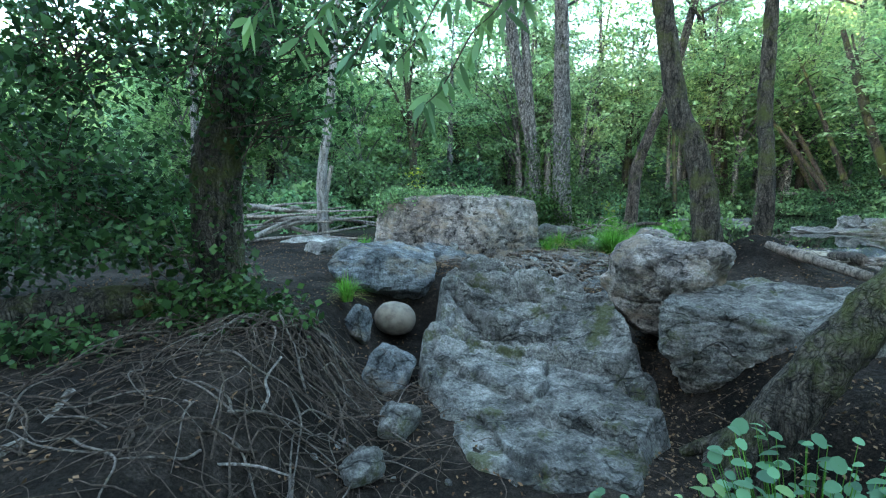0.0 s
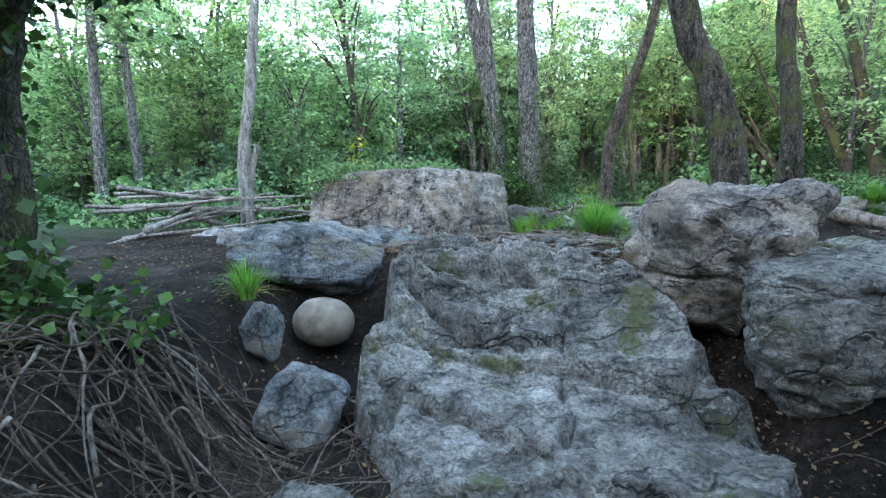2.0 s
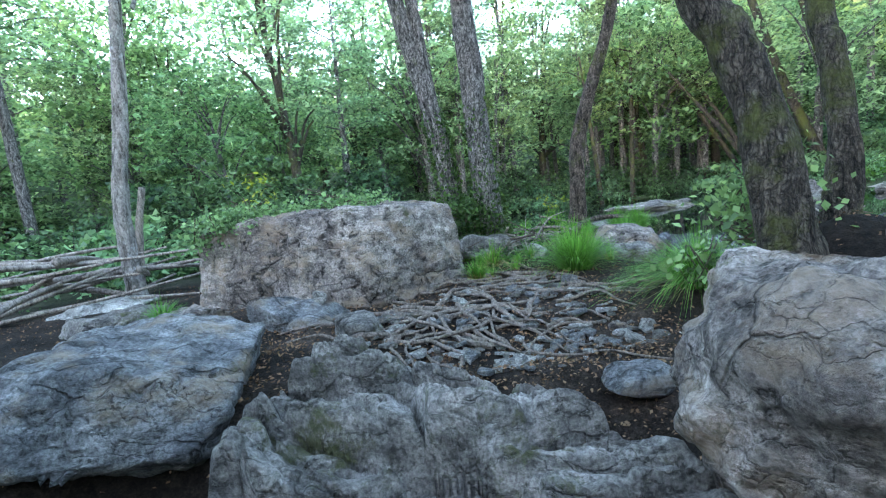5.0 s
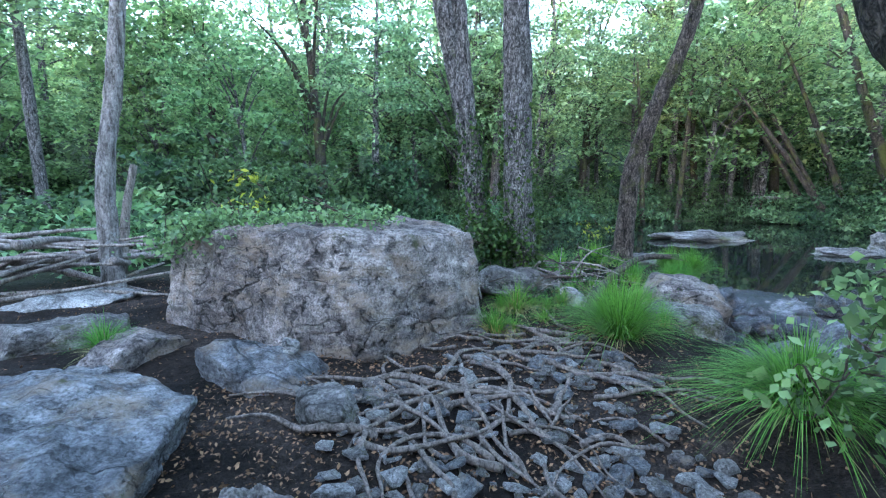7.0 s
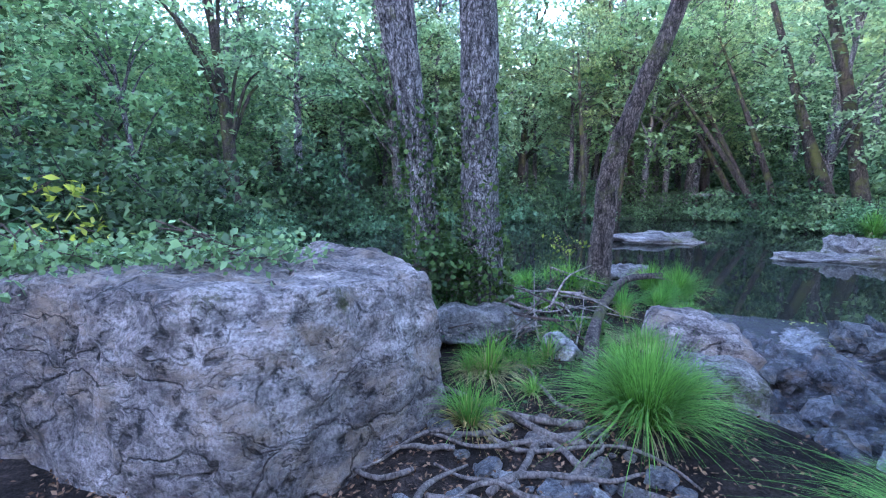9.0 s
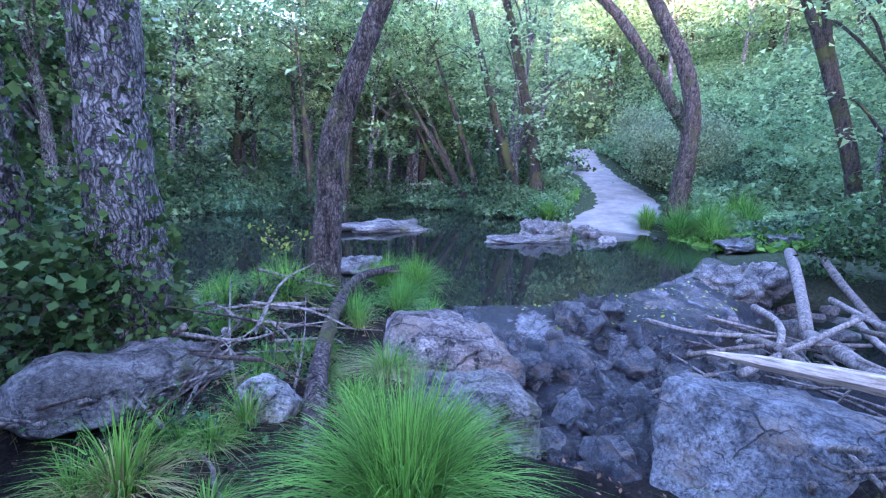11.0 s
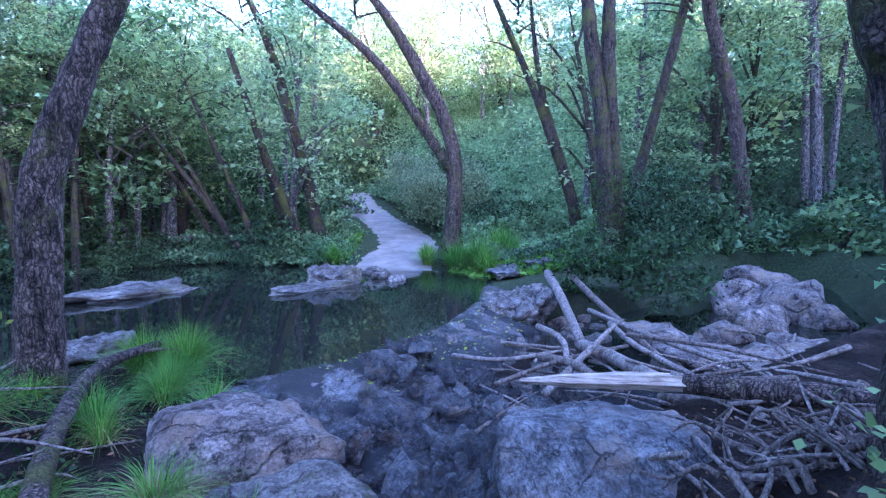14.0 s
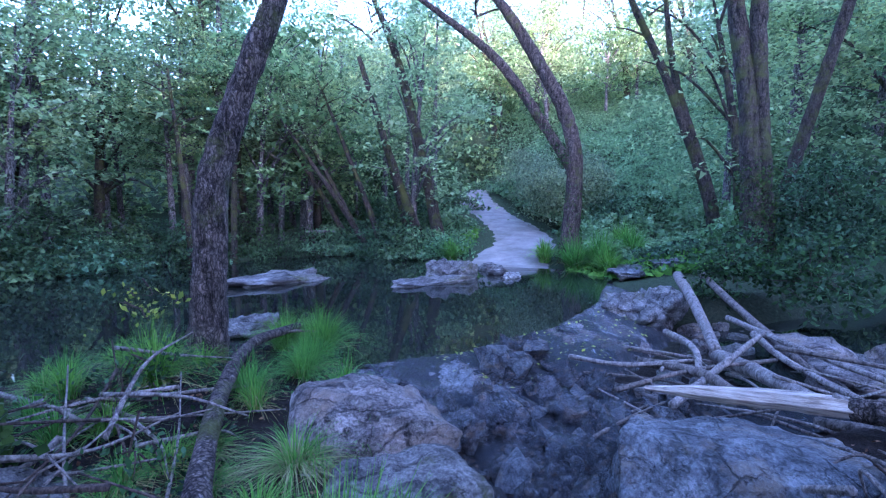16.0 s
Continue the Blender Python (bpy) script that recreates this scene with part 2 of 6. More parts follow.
def leaf_material(name, dark, light, glow=0.35, rough=0.45):
    m, nt, b = node_material(name)
    geo = nt.nodes.new("ShaderNodeNewGeometry")
    info = nt.nodes.new("ShaderNodeObjectInfo")
    col = ramp(nt, geo.outputs["Random Per Island"], [(0.0, dark), (0.7, light), (1.0, tuple(1.35 * c for c in light))])
    tint = ramp(nt, info.outputs["Random"], [(0.0, (0.8, 0.92, 1.0)), (0.5, (1, 1, 1)), (1.0, (1.15, 1.06, 0.85))])
    col = mixed(nt, 1.0, col, tint, "MULTIPLY")
    nt.links.new(col, b.inputs["Base Color"])
    b.inputs["Roughness"].default_value = rough
    b.inputs["Specular IOR Level"].default_value = 0.1
    tr = nt.nodes.new("ShaderNodeBsdfTranslucent")
    nt.links.new(mixed(nt, 1.0, col, (1.25, 1.35, 1.0), "MULTIPLY"), tr.inputs[0])
    mix = nt.nodes.new("ShaderNodeMixShader")
    mix.inputs[0].default_value = glow
    nt.links.new(b.outputs[0], mix.inputs[1])
    nt.links.new(tr.outputs[0], mix.inputs[2])
    nt.links.new(mix.outputs[0], nt.nodes["Material Output"].inputs[0])
    return m


ROCK_GREY = rock_material("grey_schist", (0.045, 0.042, 0.038), (0.12, 0.112, 0.102), (0.23, 0.217, 0.20), 1.0)
ROCK_BROWN = rock_material("brown_lichen_rock", (0.055, 0.046, 0.041), (0.16, 0.137, 0.123), (0.30, 0.265, 0.237), 0.4, (0.26, 0.19, 0.13), pits=0.9)
ROCK_BLUE = rock_material("blue_slate_rock", (0.045, 0.048, 0.051), (0.11, 0.114, 0.118), (0.20, 0.20, 0.197), 0.1, (0.20, 0.15, 0.10), lichen=0.25)
ROCK_PALE = rock_material("pale_pebble_stone", (0.15, 0.145, 0.135), (0.24, 0.232, 0.215), (0.34, 0.33, 0.305), 0.0)
ROCK_WET = rock_material("wet_dark_rock", (0.014, 0.015, 0.017), (0.045, 0.046, 0.05), (0.13, 0.13, 0.134), 0.0, (0.13, 0.085, 0.05), 0.3, True)
EGG_STONE = smooth_stone_material()
BARK_DARK = bark_material("dark_mossy_bark", (0.010, 0.008, 0.007), (0.075, 0.062, 0.05), 0.9, 9, 0.7, 0.4)
BARK_GREY = bark_material("grey_alder_bark", (0.022, 0.02, 0.019), (0.21, 0.195, 0.185), 0.2, 10, 0.9)
BARK_BROWN = bark_material("brown_flaking_bark", (0.022, 0.017, 0.014), (0.12, 0.095, 0.08), 0.55, 8, 0.85)
BARK_PALE = bark_material("pale_smooth_bark", (0.07, 0.06, 0.052), (0.26, 0.24, 0.22), 0.15, 7, 0.25)
DEADWOOD = bark_material("bleached_dead_wood", (0.08, 0.068, 0.058), (0.22, 0.19, 0.165), -0.4, 12, 0, 0.3)
ROOTWOOD = bark_material("exposed_root_bark", (0.05, 0.042, 0.036), (0.145, 0.12, 0.10), -0.3, 12, 0, 0.3)
TWIGWOOD = bark_material("brown_twig_bark", (0.035, 0.026, 0.02), (0.085, 0.062, 0.047), -0.4, 14, 0, 0.2)
# Green darkened: the deep shade among the near foliage is put into this colour.
LEAF_NEAR = leaf_material("shaded_glossy_leaf", (0.008, 0.017, 0.008), (0.055, 0.10, 0.036), 0.35)
# LEAF_ALDER and LEAF_FAR are lightened: sky light behind the canopy is in their colour.
LEAF_ALDER = leaf_material("alder_leaf", (0.055, 0.092, 0.05), (0.28, 0.37, 0.2), 0.54)
LEAF_FAR = leaf_material("woodland_leaf", (0.03, 0.06, 0.03), (0.19, 0.29, 0.135), 0.5)
# Brighter than LEAF_FAR: evening light on the far hills is put into the green.
LEAF_HILL = leaf_material("brightened_hillside_leaf", (0.09, 0.14, 0.06), (0.29, 0.36, 0.15), 0.45)
# Darker copy of the crown greens; shade under the trees is painted in.
LEAF_SHADE = leaf_material("shaded_understorey_leaf", (0.008, 0.018, 0.009), (0.075, 0.125, 0.058), 0.35)
LEAF_FERN = leaf_material("bracken_frond", (0.10, 0.16, 0.08), (0.21, 0.31, 0.15), 0.35)
LEAF_IVY = leaf_material("ivy_leaf", (0.012, 0.03, 0.009), (0.05, 0.09, 0.026), 0.25, 0.4)
LEAF_WILLOW = leaf_material("grey_willow_leaf", (0.05, 0.075, 0.05), (0.19, 0.25, 0.165), 0.4)
LEAF_BRAMBLE = leaf_material("bramble_leaf", (0.05, 0.09, 0.05), (0.14, 0.23, 0.11), 0.3)
LEAF_GOLD = leaf_material("yellowing_leaf", (0.10, 0.14, 0.02), (0.26, 0.28, 0.04), 0.4)
LITTER = leaf_material("dry_leaf_litter", (0.05, 0.026, 0.014), (0.17, 0.10, 0.055), 0.1, 0.8)
GRASS = leaf_material("sedge_blade", (0.03, 0.085, 0.014), (0.12, 0.26, 0.045), 0.4, 0.5)
GRASS_DRY = leaf_material("dry_sedge_blade", (0.12, 0.11, 0.04), (0.30, 0.27, 0.12), 0.3, 0.7)


def timber_material():
    m, nt, b = node_material("split_timber_grain")
    grain, blotch = tex_noise(nt, 5, 8, 0.7, (9, 0.6, 9)), tex_noise(nt, 6, 5, 0.6)
    col = ramp(nt, grain, [(0.38, (0.16, 0.12, 0.085)), (0.5, (0.33, 0.27, 0.205)), (0.64, (0.43, 0.37, 0.295))])
    col = mixed(nt, 0.6, col, ramp(nt, blotch, [(0.36, grey(0.6)), (0.6, grey(1.1))]), "MULTIPLY")
    nt.links.new(col, b.inputs["Base Color"])
    b.inputs["Roughness"].default_value = 0.85
    bumped(nt, b, grain, 0.8, 0.02)
    return m


def soil_material():
    m, nt, b = node_material("forest_floor_soil")
    big, fine, grit = tex_noise(nt, 0.9, 10, 0.7), tex_noise(nt, 16, 10, 0.8), tex_noise(nt, 60, 4, 0.7)
    col = ramp(nt, big, [(0.34, (0.004, 0.0032, 0.0026)), (0.52, (0.018, 0.0135, 0.0105)), (0.70, (0.06, 0.046, 0.037))])
    col = mixed(nt, 0.95, col, ramp(nt, fine, [(0.36, grey(0.25)), (0.5, grey(1.0)), (0.6, grey(1.6)), (0.68, grey(3.0))]), "MULTIPLY")
    col = mixed(nt, 0.7, col, ramp(nt, grit, [(0.4, grey(0.5)), (0.55, grey(1.2)), (0.7, grey(2.2))]), "MULTIPLY")
    # herbs and moss take over on the banks and slopes away from the trodden ground
    co = nt.nodes.new("ShaderNodeTexCoord")
    ln = nt.nodes.new("ShaderNodeVectorMath")
    ln.operation = "DISTANCE"
    ln.inputs[1].default_value = (1.5, 6.0, 0.0)
    nt.links.new(co.outputs["Object"], ln.inputs[0])
    mr = nt.nodes.new("ShaderNodeMapRange")
    mr.inputs["From Min"].default_value, mr.inputs["From Max"].default_value = 9.0, 16.0
    nt.links.new(ln.outputs["Value"], mr.inputs["Value"])
    # Herb green set darker: the shaded woodland floor is put into its colour.
    green = ramp(nt, fine, [(0.36, (0.014, 0.02, 0.01)), (0.5, (0.035, 0.052, 0.024)), (0.66, (0.08, 0.11, 0.05))])
    col = mixed(nt, mr.outputs[0], col, green)
    nt.links.new(col, b.inputs["Base Color"])
    b.inputs["Roughness"].default_value = 0.95
    b.inputs["Specular IOR Level"].default_value = 0.1
    bumped(nt, b, mixed(nt, 0.35, fine, grit), 1.0, 0.05)
    return m


def track_material():
    m, nt, b = node_material("pale_gravel_track")
    col = ramp(nt, tex_noise(nt, 1.2, 8, 0.7), [(0.36, (0.13, 0.118, 0.10)), (0.5, (0.19, 0.175, 0.155)), (0.64, (0.25, 0.232, 0.21))])
    nt.links.new(col, b.inputs["Base Color"])
    b.inputs["Roughness"].default_value = 0.95
    bumped(nt, b, tex_noise(nt, 18, 6), 0.7, 0.03)
    return m


def water_material():
    m, nt, b = node_material("still_dark_water")
    b.inputs["Base Color"].default_value = (0.010, 0.013, 0.010, 1)
    b.inputs["Roughness"].default_value = 0.015
    b.inputs["IOR"].default_value = 1.33
    bumped(nt, b, tex_noise(nt, 2.6, 3, 0.5), 0.05, 0.02)
    return m


def stream_material():
    m, nt, b = node_material("running_water_film")
    col = ramp(nt, tex_noise(nt, 6, 6, 0.7, (1, 1, 1), 1.0), [(0.62, (0.03, 0.034, 0.038)), (0.76, (0.4, 0.44, 0.47))])
    nt.links.new(col, b.inputs["Base Color"])
    b.inputs["Roughness"].default_value = 0.08
    b.inputs["IOR"].default_value = 1.33
    bumped(nt, b, tex_noise(nt, 24, 6, 0.7), 1.0, 0.07)
    return m


WEIR_STONE = rock_material("wet_weir_stone", (0.015, 0.015, 0.016), (0.05, 0.05, 0.053), (0.13, 0.13, 0.135), 0.0, (0.12, 0.09, 0.07), 0.35, True)
FRESHWOOD = timber_material()
SOIL, TRACK_MAT, WATER_MAT, STREAM_MAT = soil_material(), track_material(), water_material(), stream_material()

# ---------------------------------------------------------------- builders
def grid_faces(nu, nv, wrap=False):
    i, j = np.meshgrid(np.arange(nu - 1), np.arange(nv if wrap else nv - 1), indexing="ij")
    a, b = i * nv + j, i * nv + (j + 1) % nv
    return np.stack([a, b, b + nv, a + nv], -1).reshape(-1, 4)


def curve_through(points, n):
    """Points along a smooth curve through the given rows (Catmull-Rom), with any number of columns."""
    p = np.asarray(points, float)
    if len(p) == 2:
        return p[0] + np.linspace(0, 1, n)[:, None] * (p[1] - p[0])
    q = np.vstack([2 * p[0] - p[1], p, 2 * p[-1] - p[-2]])
    s = np.linspace(0, len(p) - 1 - 1e-6, n)
    k, u = s.astype(int), (s % 1)[:, None]
    a, b, c, d = q[k], q[k + 1], q[k + 2], q[k + 3]
    return 0.5 * (2 * b + (c - a) * u + (2 * a - 5 * b + 4 * c - d) * u**2 + (3 * b - a - 3 * c + d) * u**3)


def tube(points, radii, sides=10, rings=None, rough=0.0, seed=0, freq=6.0, caps=True):
    """A limb along a curve: verts and faces."""
    rings = rings or max(3, 4 * len(points))
    pr = curve_through(np.column_stack([points, np.broadcast_to(radii, len(points))]), rings)
    c, r = pr[:, :3], np.maximum(pr[:, 3], 0.002)
    d = np.gradient(c, axis=0)
    d /= np.linalg.norm(d, axis=1)[:, None] + 1e-9
    ref = np.array([0.0, 1.0, 0.0]) if abs(d[:, 2]).mean() > 0.6 else np.array([0.0, 0.0, 1.0])
    u = np.cross(d, ref)
    u /= np.linalg.norm(u, axis=1)[:, None] + 1e-9
    w = np.cross(d, u)
    a = np.linspace(0, 2 * np.pi, sides, endpoint=False)
    ring = u[:, None] * np.cos(a)[None, :, None] + w[:, None] * np.sin(a)[None, :, None]
    rr = r[:, None] * np.ones(sides)
    if rough:
        q = (c[:, None] + ring * r[:, None, None]).reshape(-1, 3) * freq
        q[:, 2] *= 0.45
        rr = rr * (1 + rough * fbm(q, 3, seed).reshape(rings, sides))
    v = (c[:, None] + ring * rr[..., None]).reshape(-1, 3)
    f = grid_faces(rings, sides, True)
    if caps:
        n = len(v)
        v = np.vstack([v, c[0] - d[0] * r[0] * 0.3, c[-1] + d[-1] * r[-1] * 0.3])
        k = np.arange(sides)
        k2 = (k + 1) % sides
        b = (rings - 1) * sides
        f = np.vstack([f, np.stack([k2, k, np.full(sides, n), np.full(sides, n)], -1), np.stack([b + k, b + k2, np.full(sides, n + 1), np.full(sides, n + 1)], -1)])
    return v, f


def as_tris(f):
    f = np.asarray(f)
    if f.shape[1] == 3:
        return f
    t = np.vstack([f[:, [0, 1, 2]], f[:, [0, 2, 3]]])
    return t[(t[:, 0] != t[:, 1]) & (t[:, 1] != t[:, 2]) & (t[:, 0] != t[:, 2])]


def joined(pieces):
    vs, fs, n = [], [], 0
    for v, f in pieces:
        vs.append(v)
        fs.append(as_tris(f) + n)
        n += len(v)
    return np.vstack(vs), np.vstack(fs)


def ball(level):
    bm = bmesh.new()
    bmesh.ops.create_icosphere(bm, subdivisions=level, radius=1.0)
    bm.verts.ensure_lookup_table()
    v = np.array([x.co[:] for x in bm.verts])
    f = np.array([[x.index for x in y.verts] for y in bm.faces])
    bm.free()
    return v, f


BALLS = {k: ball(k) for k in (2, 3, 4, 5, 6)}


def rock_shape(size, seed, level=4, boxy=0.5, cuts=7, rough=0.10, ledges=0.0, flat_top=0.0):
    """A boulder about the origin: a squared ball, hewn by planes, roughened at several scales."""
    v, f = BALLS[level]
    r = np.random.default_rng(seed)
    e = 2 + 6 * boxy
    p = v / (np.abs(v) ** e).sum(1)[:, None] ** (1 / e)
    for _ in range(cuts):
        n = r.normal(size=3)
        n /= np.linalg.norm(n)
        over = p @ n - r.uniform(0.72, 1.0)
        p = p - np.where(over > 0, over * 0.93, 0)[:, None] * n
    if flat_top:
        p[:, 2] = np.where(p[:, 2] > flat_top, flat_top + (p[:, 2] - flat_top) * 0.15, p[:, 2])
    s = np.asarray(size, float) / 2
    p = p * s
    k = s.mean()
    nrm = v / s
    nrm /= np.linalg.norm(nrm, axis=1)[:, None]
    q = p / k
    disp = rough * k * (fbm(q * 1.6, 3, seed) + 0.5 * np.abs(fbm(q * 4.5, 3, seed + 5)) - 0.25)
    fine = np.maximum(0, 0.55 - np.abs(fbm(q * 2.4 + 9, 3, seed + 8)) * 3)
    disp = disp - rough * 0.35 * k * fine + 0.016 * np.minimum(1, k * 2) * (fbm(p * 7, 3, seed + 2) - 0.9 * np.maximum(0, vnoise(p * 11, seed + 3)) ** 2)
    if ledges:
        h = (p[:, 2] + 0.35 * p[:, 0] + 0.05 * fbm(p * 2, 2, seed)) * 7
        disp = disp + ledges * (h - np.floor(h) - 0.5)
    return p + nrm * disp[:, None], f


def rock(name, at, size, mat, label, seed, turn=(0, 0, 0), category="rock", group="", **kw):
    v, f = rock_shape(size, seed, **kw)
    ob = new(name, mesh_data(name, v, f, mat))
    ob.matrix_basis = pose(*at, *turn)
    return tagged(ob, label, category, group)


def hewn(name, corners, mat, label, seed, category="rock", rounding=0.03, rough=0.03, grain=0.05, ledges=0.5):
    """An angular block: the hull of a few corners, its edges worn and its faces broken."""
    at = np.mean(corners, 0)
    bm = bmesh.new()
    for c in corners:
        bm.verts.new(np.array(c) - at)
    bmesh.ops.convex_hull(bm, input=bm.verts[:])
    bmesh.ops.delete(bm, geom=[v for v in bm.verts if not v.link_faces], context="VERTS")
    bmesh.ops.dissolve_limit(bm, angle_limit=0.05, verts=bm.verts[:], edges=bm.edges[:])
    bmesh.ops.bevel(bm, geom=bm.edges[:], offset=rounding, segments=2, profile=0.6, affect="EDGES", clamp_overlap=True)
    bmesh.ops.triangulate(bm, faces=bm.faces[:])
    for _ in range(9):
        long = [e for e in bm.edges if e.calc_length() > grain]
        if not long or len(bm.faces) > 40000:
            break
        bmesh.ops.subdivide_edges(bm, edges=long, cuts=1)
        bmesh.ops.triangulate(bm, faces=[f for f in bm.faces if len(f.verts) > 3])
    bm.normal_update()
    v = np.array([x.co[:] for x in bm.verts])
    n = np.array([x.normal[:] for x in bm.verts])
    bm.verts.index_update()
    f = np.array([[x.index for x in y.verts] for y in bm.faces])
    bm.free()
    h = (v[:, 2] * 9 + 1.2 * fbm(v * 1.5, 3, seed))
    step = (h - np.floor(h) - 0.5) * (np.abs(n[:, 2]) < 0.6)
    v = v - n * (0.8 * rough * np.maximum(0, vnoise(v * 6, seed + 4) - 0.15) ** 1.5)[:, None]
    v = v + n * (rough * fbm(v * 2.5, 3, seed)[:, None] + 0.4 * rough * fbm(v * 9, 3, seed + 1)[:, None] + ledges * rough * step[:, None])
    seam = np.maximum(0, 1 - np.abs(fbm(v * (1.1, 1.1, 1.9), 3, seed + 6)) / 0.09)
    v = v - n * (0.6 * rough * seam)[:, None]
    ob = new(name, mesh_data(name, v, f, mat))
    ob.location = at
    return tagged(ob, label, category)


def leaf_quads(centres, size, seed, droop=0.35, aspect=0.55, up=0.8, spread=0.35, single=False):
    """Folded four-cornered leaves at rows of places."""
    r = np.random.default_rng(seed)
    n = len(centres)
    nrm = r.normal(size=(n, 3)) * spread + np.array([0, 0, up])
    nrm /= np.linalg.norm(nrm, axis=1)[:, None]
    a = r.normal(size=(n, 3))
    a -= (a * nrm).sum(1)[:, None] * nrm
    a /= np.linalg.norm(a, axis=1)[:, None]
    a[:, 2] -= droop * r.uniform(0, 1, n)
    b = np.cross(nrm, a)
    s = (size * r.uniform(0.6, 1.3, n))[:, None]
    w = s * aspect * 0.5
    if single:
        v = np.stack([centres - a * s * 0.5 + b * w, centres + a * s * 0.55, centres - a * s * 0.3 - b * w * 1.3], 1).reshape(-1, 3)
        return v, np.arange(3 * n).reshape(-1, 3)
    v = np.stack([centres - a * s * 0.5, centres + b * w + nrm * w * 0.25, centres + a * s * 0.5, centres - b * w + nrm * w * 0.25], 1).reshape(-1, 3)
    k = np.arange(n)[:, None] * 4
    return v, np.vstack([k + [0, 1, 2], k + [0, 2, 3]])


def crown_points(n_clumps, per, radii, seed, clump=(0.5, 0.5, 0.16), hollow=0.45, low=-0.8):
    r = np.random.default_rng(seed)
    d = r.normal(size=(n_clumps, 3))
    d /= np.linalg.norm(d, axis=1)[:, None]
    d[:, 2] = np.where(d[:, 2] < low, -d[:, 2], d[:, 2])
    c = d * (hollow + (1 - hollow) * r.uniform(0, 1, n_clumps) ** 0.6)[:, None] * radii
    size = r.uniform(0.6, 1.4, n_clumps)
    pts = c[:, None] + r.normal(size=(n_clumps, per, 3)) * np.array(clump) * size[:, None, None]
    pts[..., 2] -= 0.25 * np.hypot(pts[..., 0] - c[:, None, 0], pts[..., 1] - c[:, None, 1]) ** 2
    return pts.reshape(-1, 3), c


def blades(n, radius, height, seed, lean=1.0, width=0.008, segs=5, base=0.15):
    """A tussock: curved, tapering blades from one foot."""
    r = np.random.default_rng(seed)
    az = r.uniform(0, 2 * np.pi, n)
    out = np.abs(r.normal(0.55, 0.3, n)) * radius * lean
    h = height * r.uniform(0.55, 1.1, n)
    foot = np.stack([np.cos(az), np.sin(az)], 1) * (r.uniform(0, base, n) * radius * 1.6)[:, None]
    u = np.linspace(0, 1, segs + 1)
    x = out[:, None] * u**1.7
    fall = np.clip(out / (height + 1e-6), 0, 1.6)
    z = h[:, None] * (u[None] * (1.25) - 0.75 * fall[:, None] * u[None] ** 2.6)
    c = np.stack([foot[:, :1] + np.cos(az)[:, None] * x, foot[:, 1:] + np.sin(az)[:, None] * x, z], -1)
    side = np.stack([-np.sin(az), np.cos(az), 0 * az], -1)[:, None]
    wob = r.normal(size=(n, 1)) * 0.06 * u[None] ** 2 * height
    c = c + side * wob[..., None]
    w = (width * r.uniform(0.6, 1.2, n))[:, None] * (1 - 0.9 * u[None] ** 2)
    v = np.stack([c - side * w[..., None] / 2, c + side * w[..., None] / 2], 2).reshape(-1, 3)
    i, k = np.meshgrid(np.arange(n), np.arange(segs), indexing="ij")
    a = (i * (segs + 1) + k) * 2
    return v, np.stack([a, a + 1, a + 3, a + 2], -1).reshape(-1, 4)


def tussock(name, at, radius, height, n, seed, label, dry=0.0, width=0.009, group="", lean=1.0):
    t = thing(name, at, label, "grass", group)
    v, f = blades(n, radius, height, seed, lean, width)
    tagged(part("grass", v, f, GRASS, t), kind="stuff")
    if dry:
        v, f = blades(int(n * dry), radius * 0.95, height * 0.6, seed + 1, 1.2, width)
        tagged(part("dry_grass", v, f, GRASS_DRY, t), "straw-coloured dead blades", kind="stuff")
    return t


def stick(name, pts, r0, r1, mat, label, seed=0, category="stick", group="", sides=7, rough=0.12):
    pts = np.asarray(pts, float)
    v, f = tube(pts, np.linspace(r0, r1, len(pts)), sides, 4 * len(pts) + 2, rough, seed, 9)
    ob = new(name, mesh_data(name, v - pts[0], as_tris(f), mat))
    ob.location = pts[0]
    return tagged(ob, label, category, group)


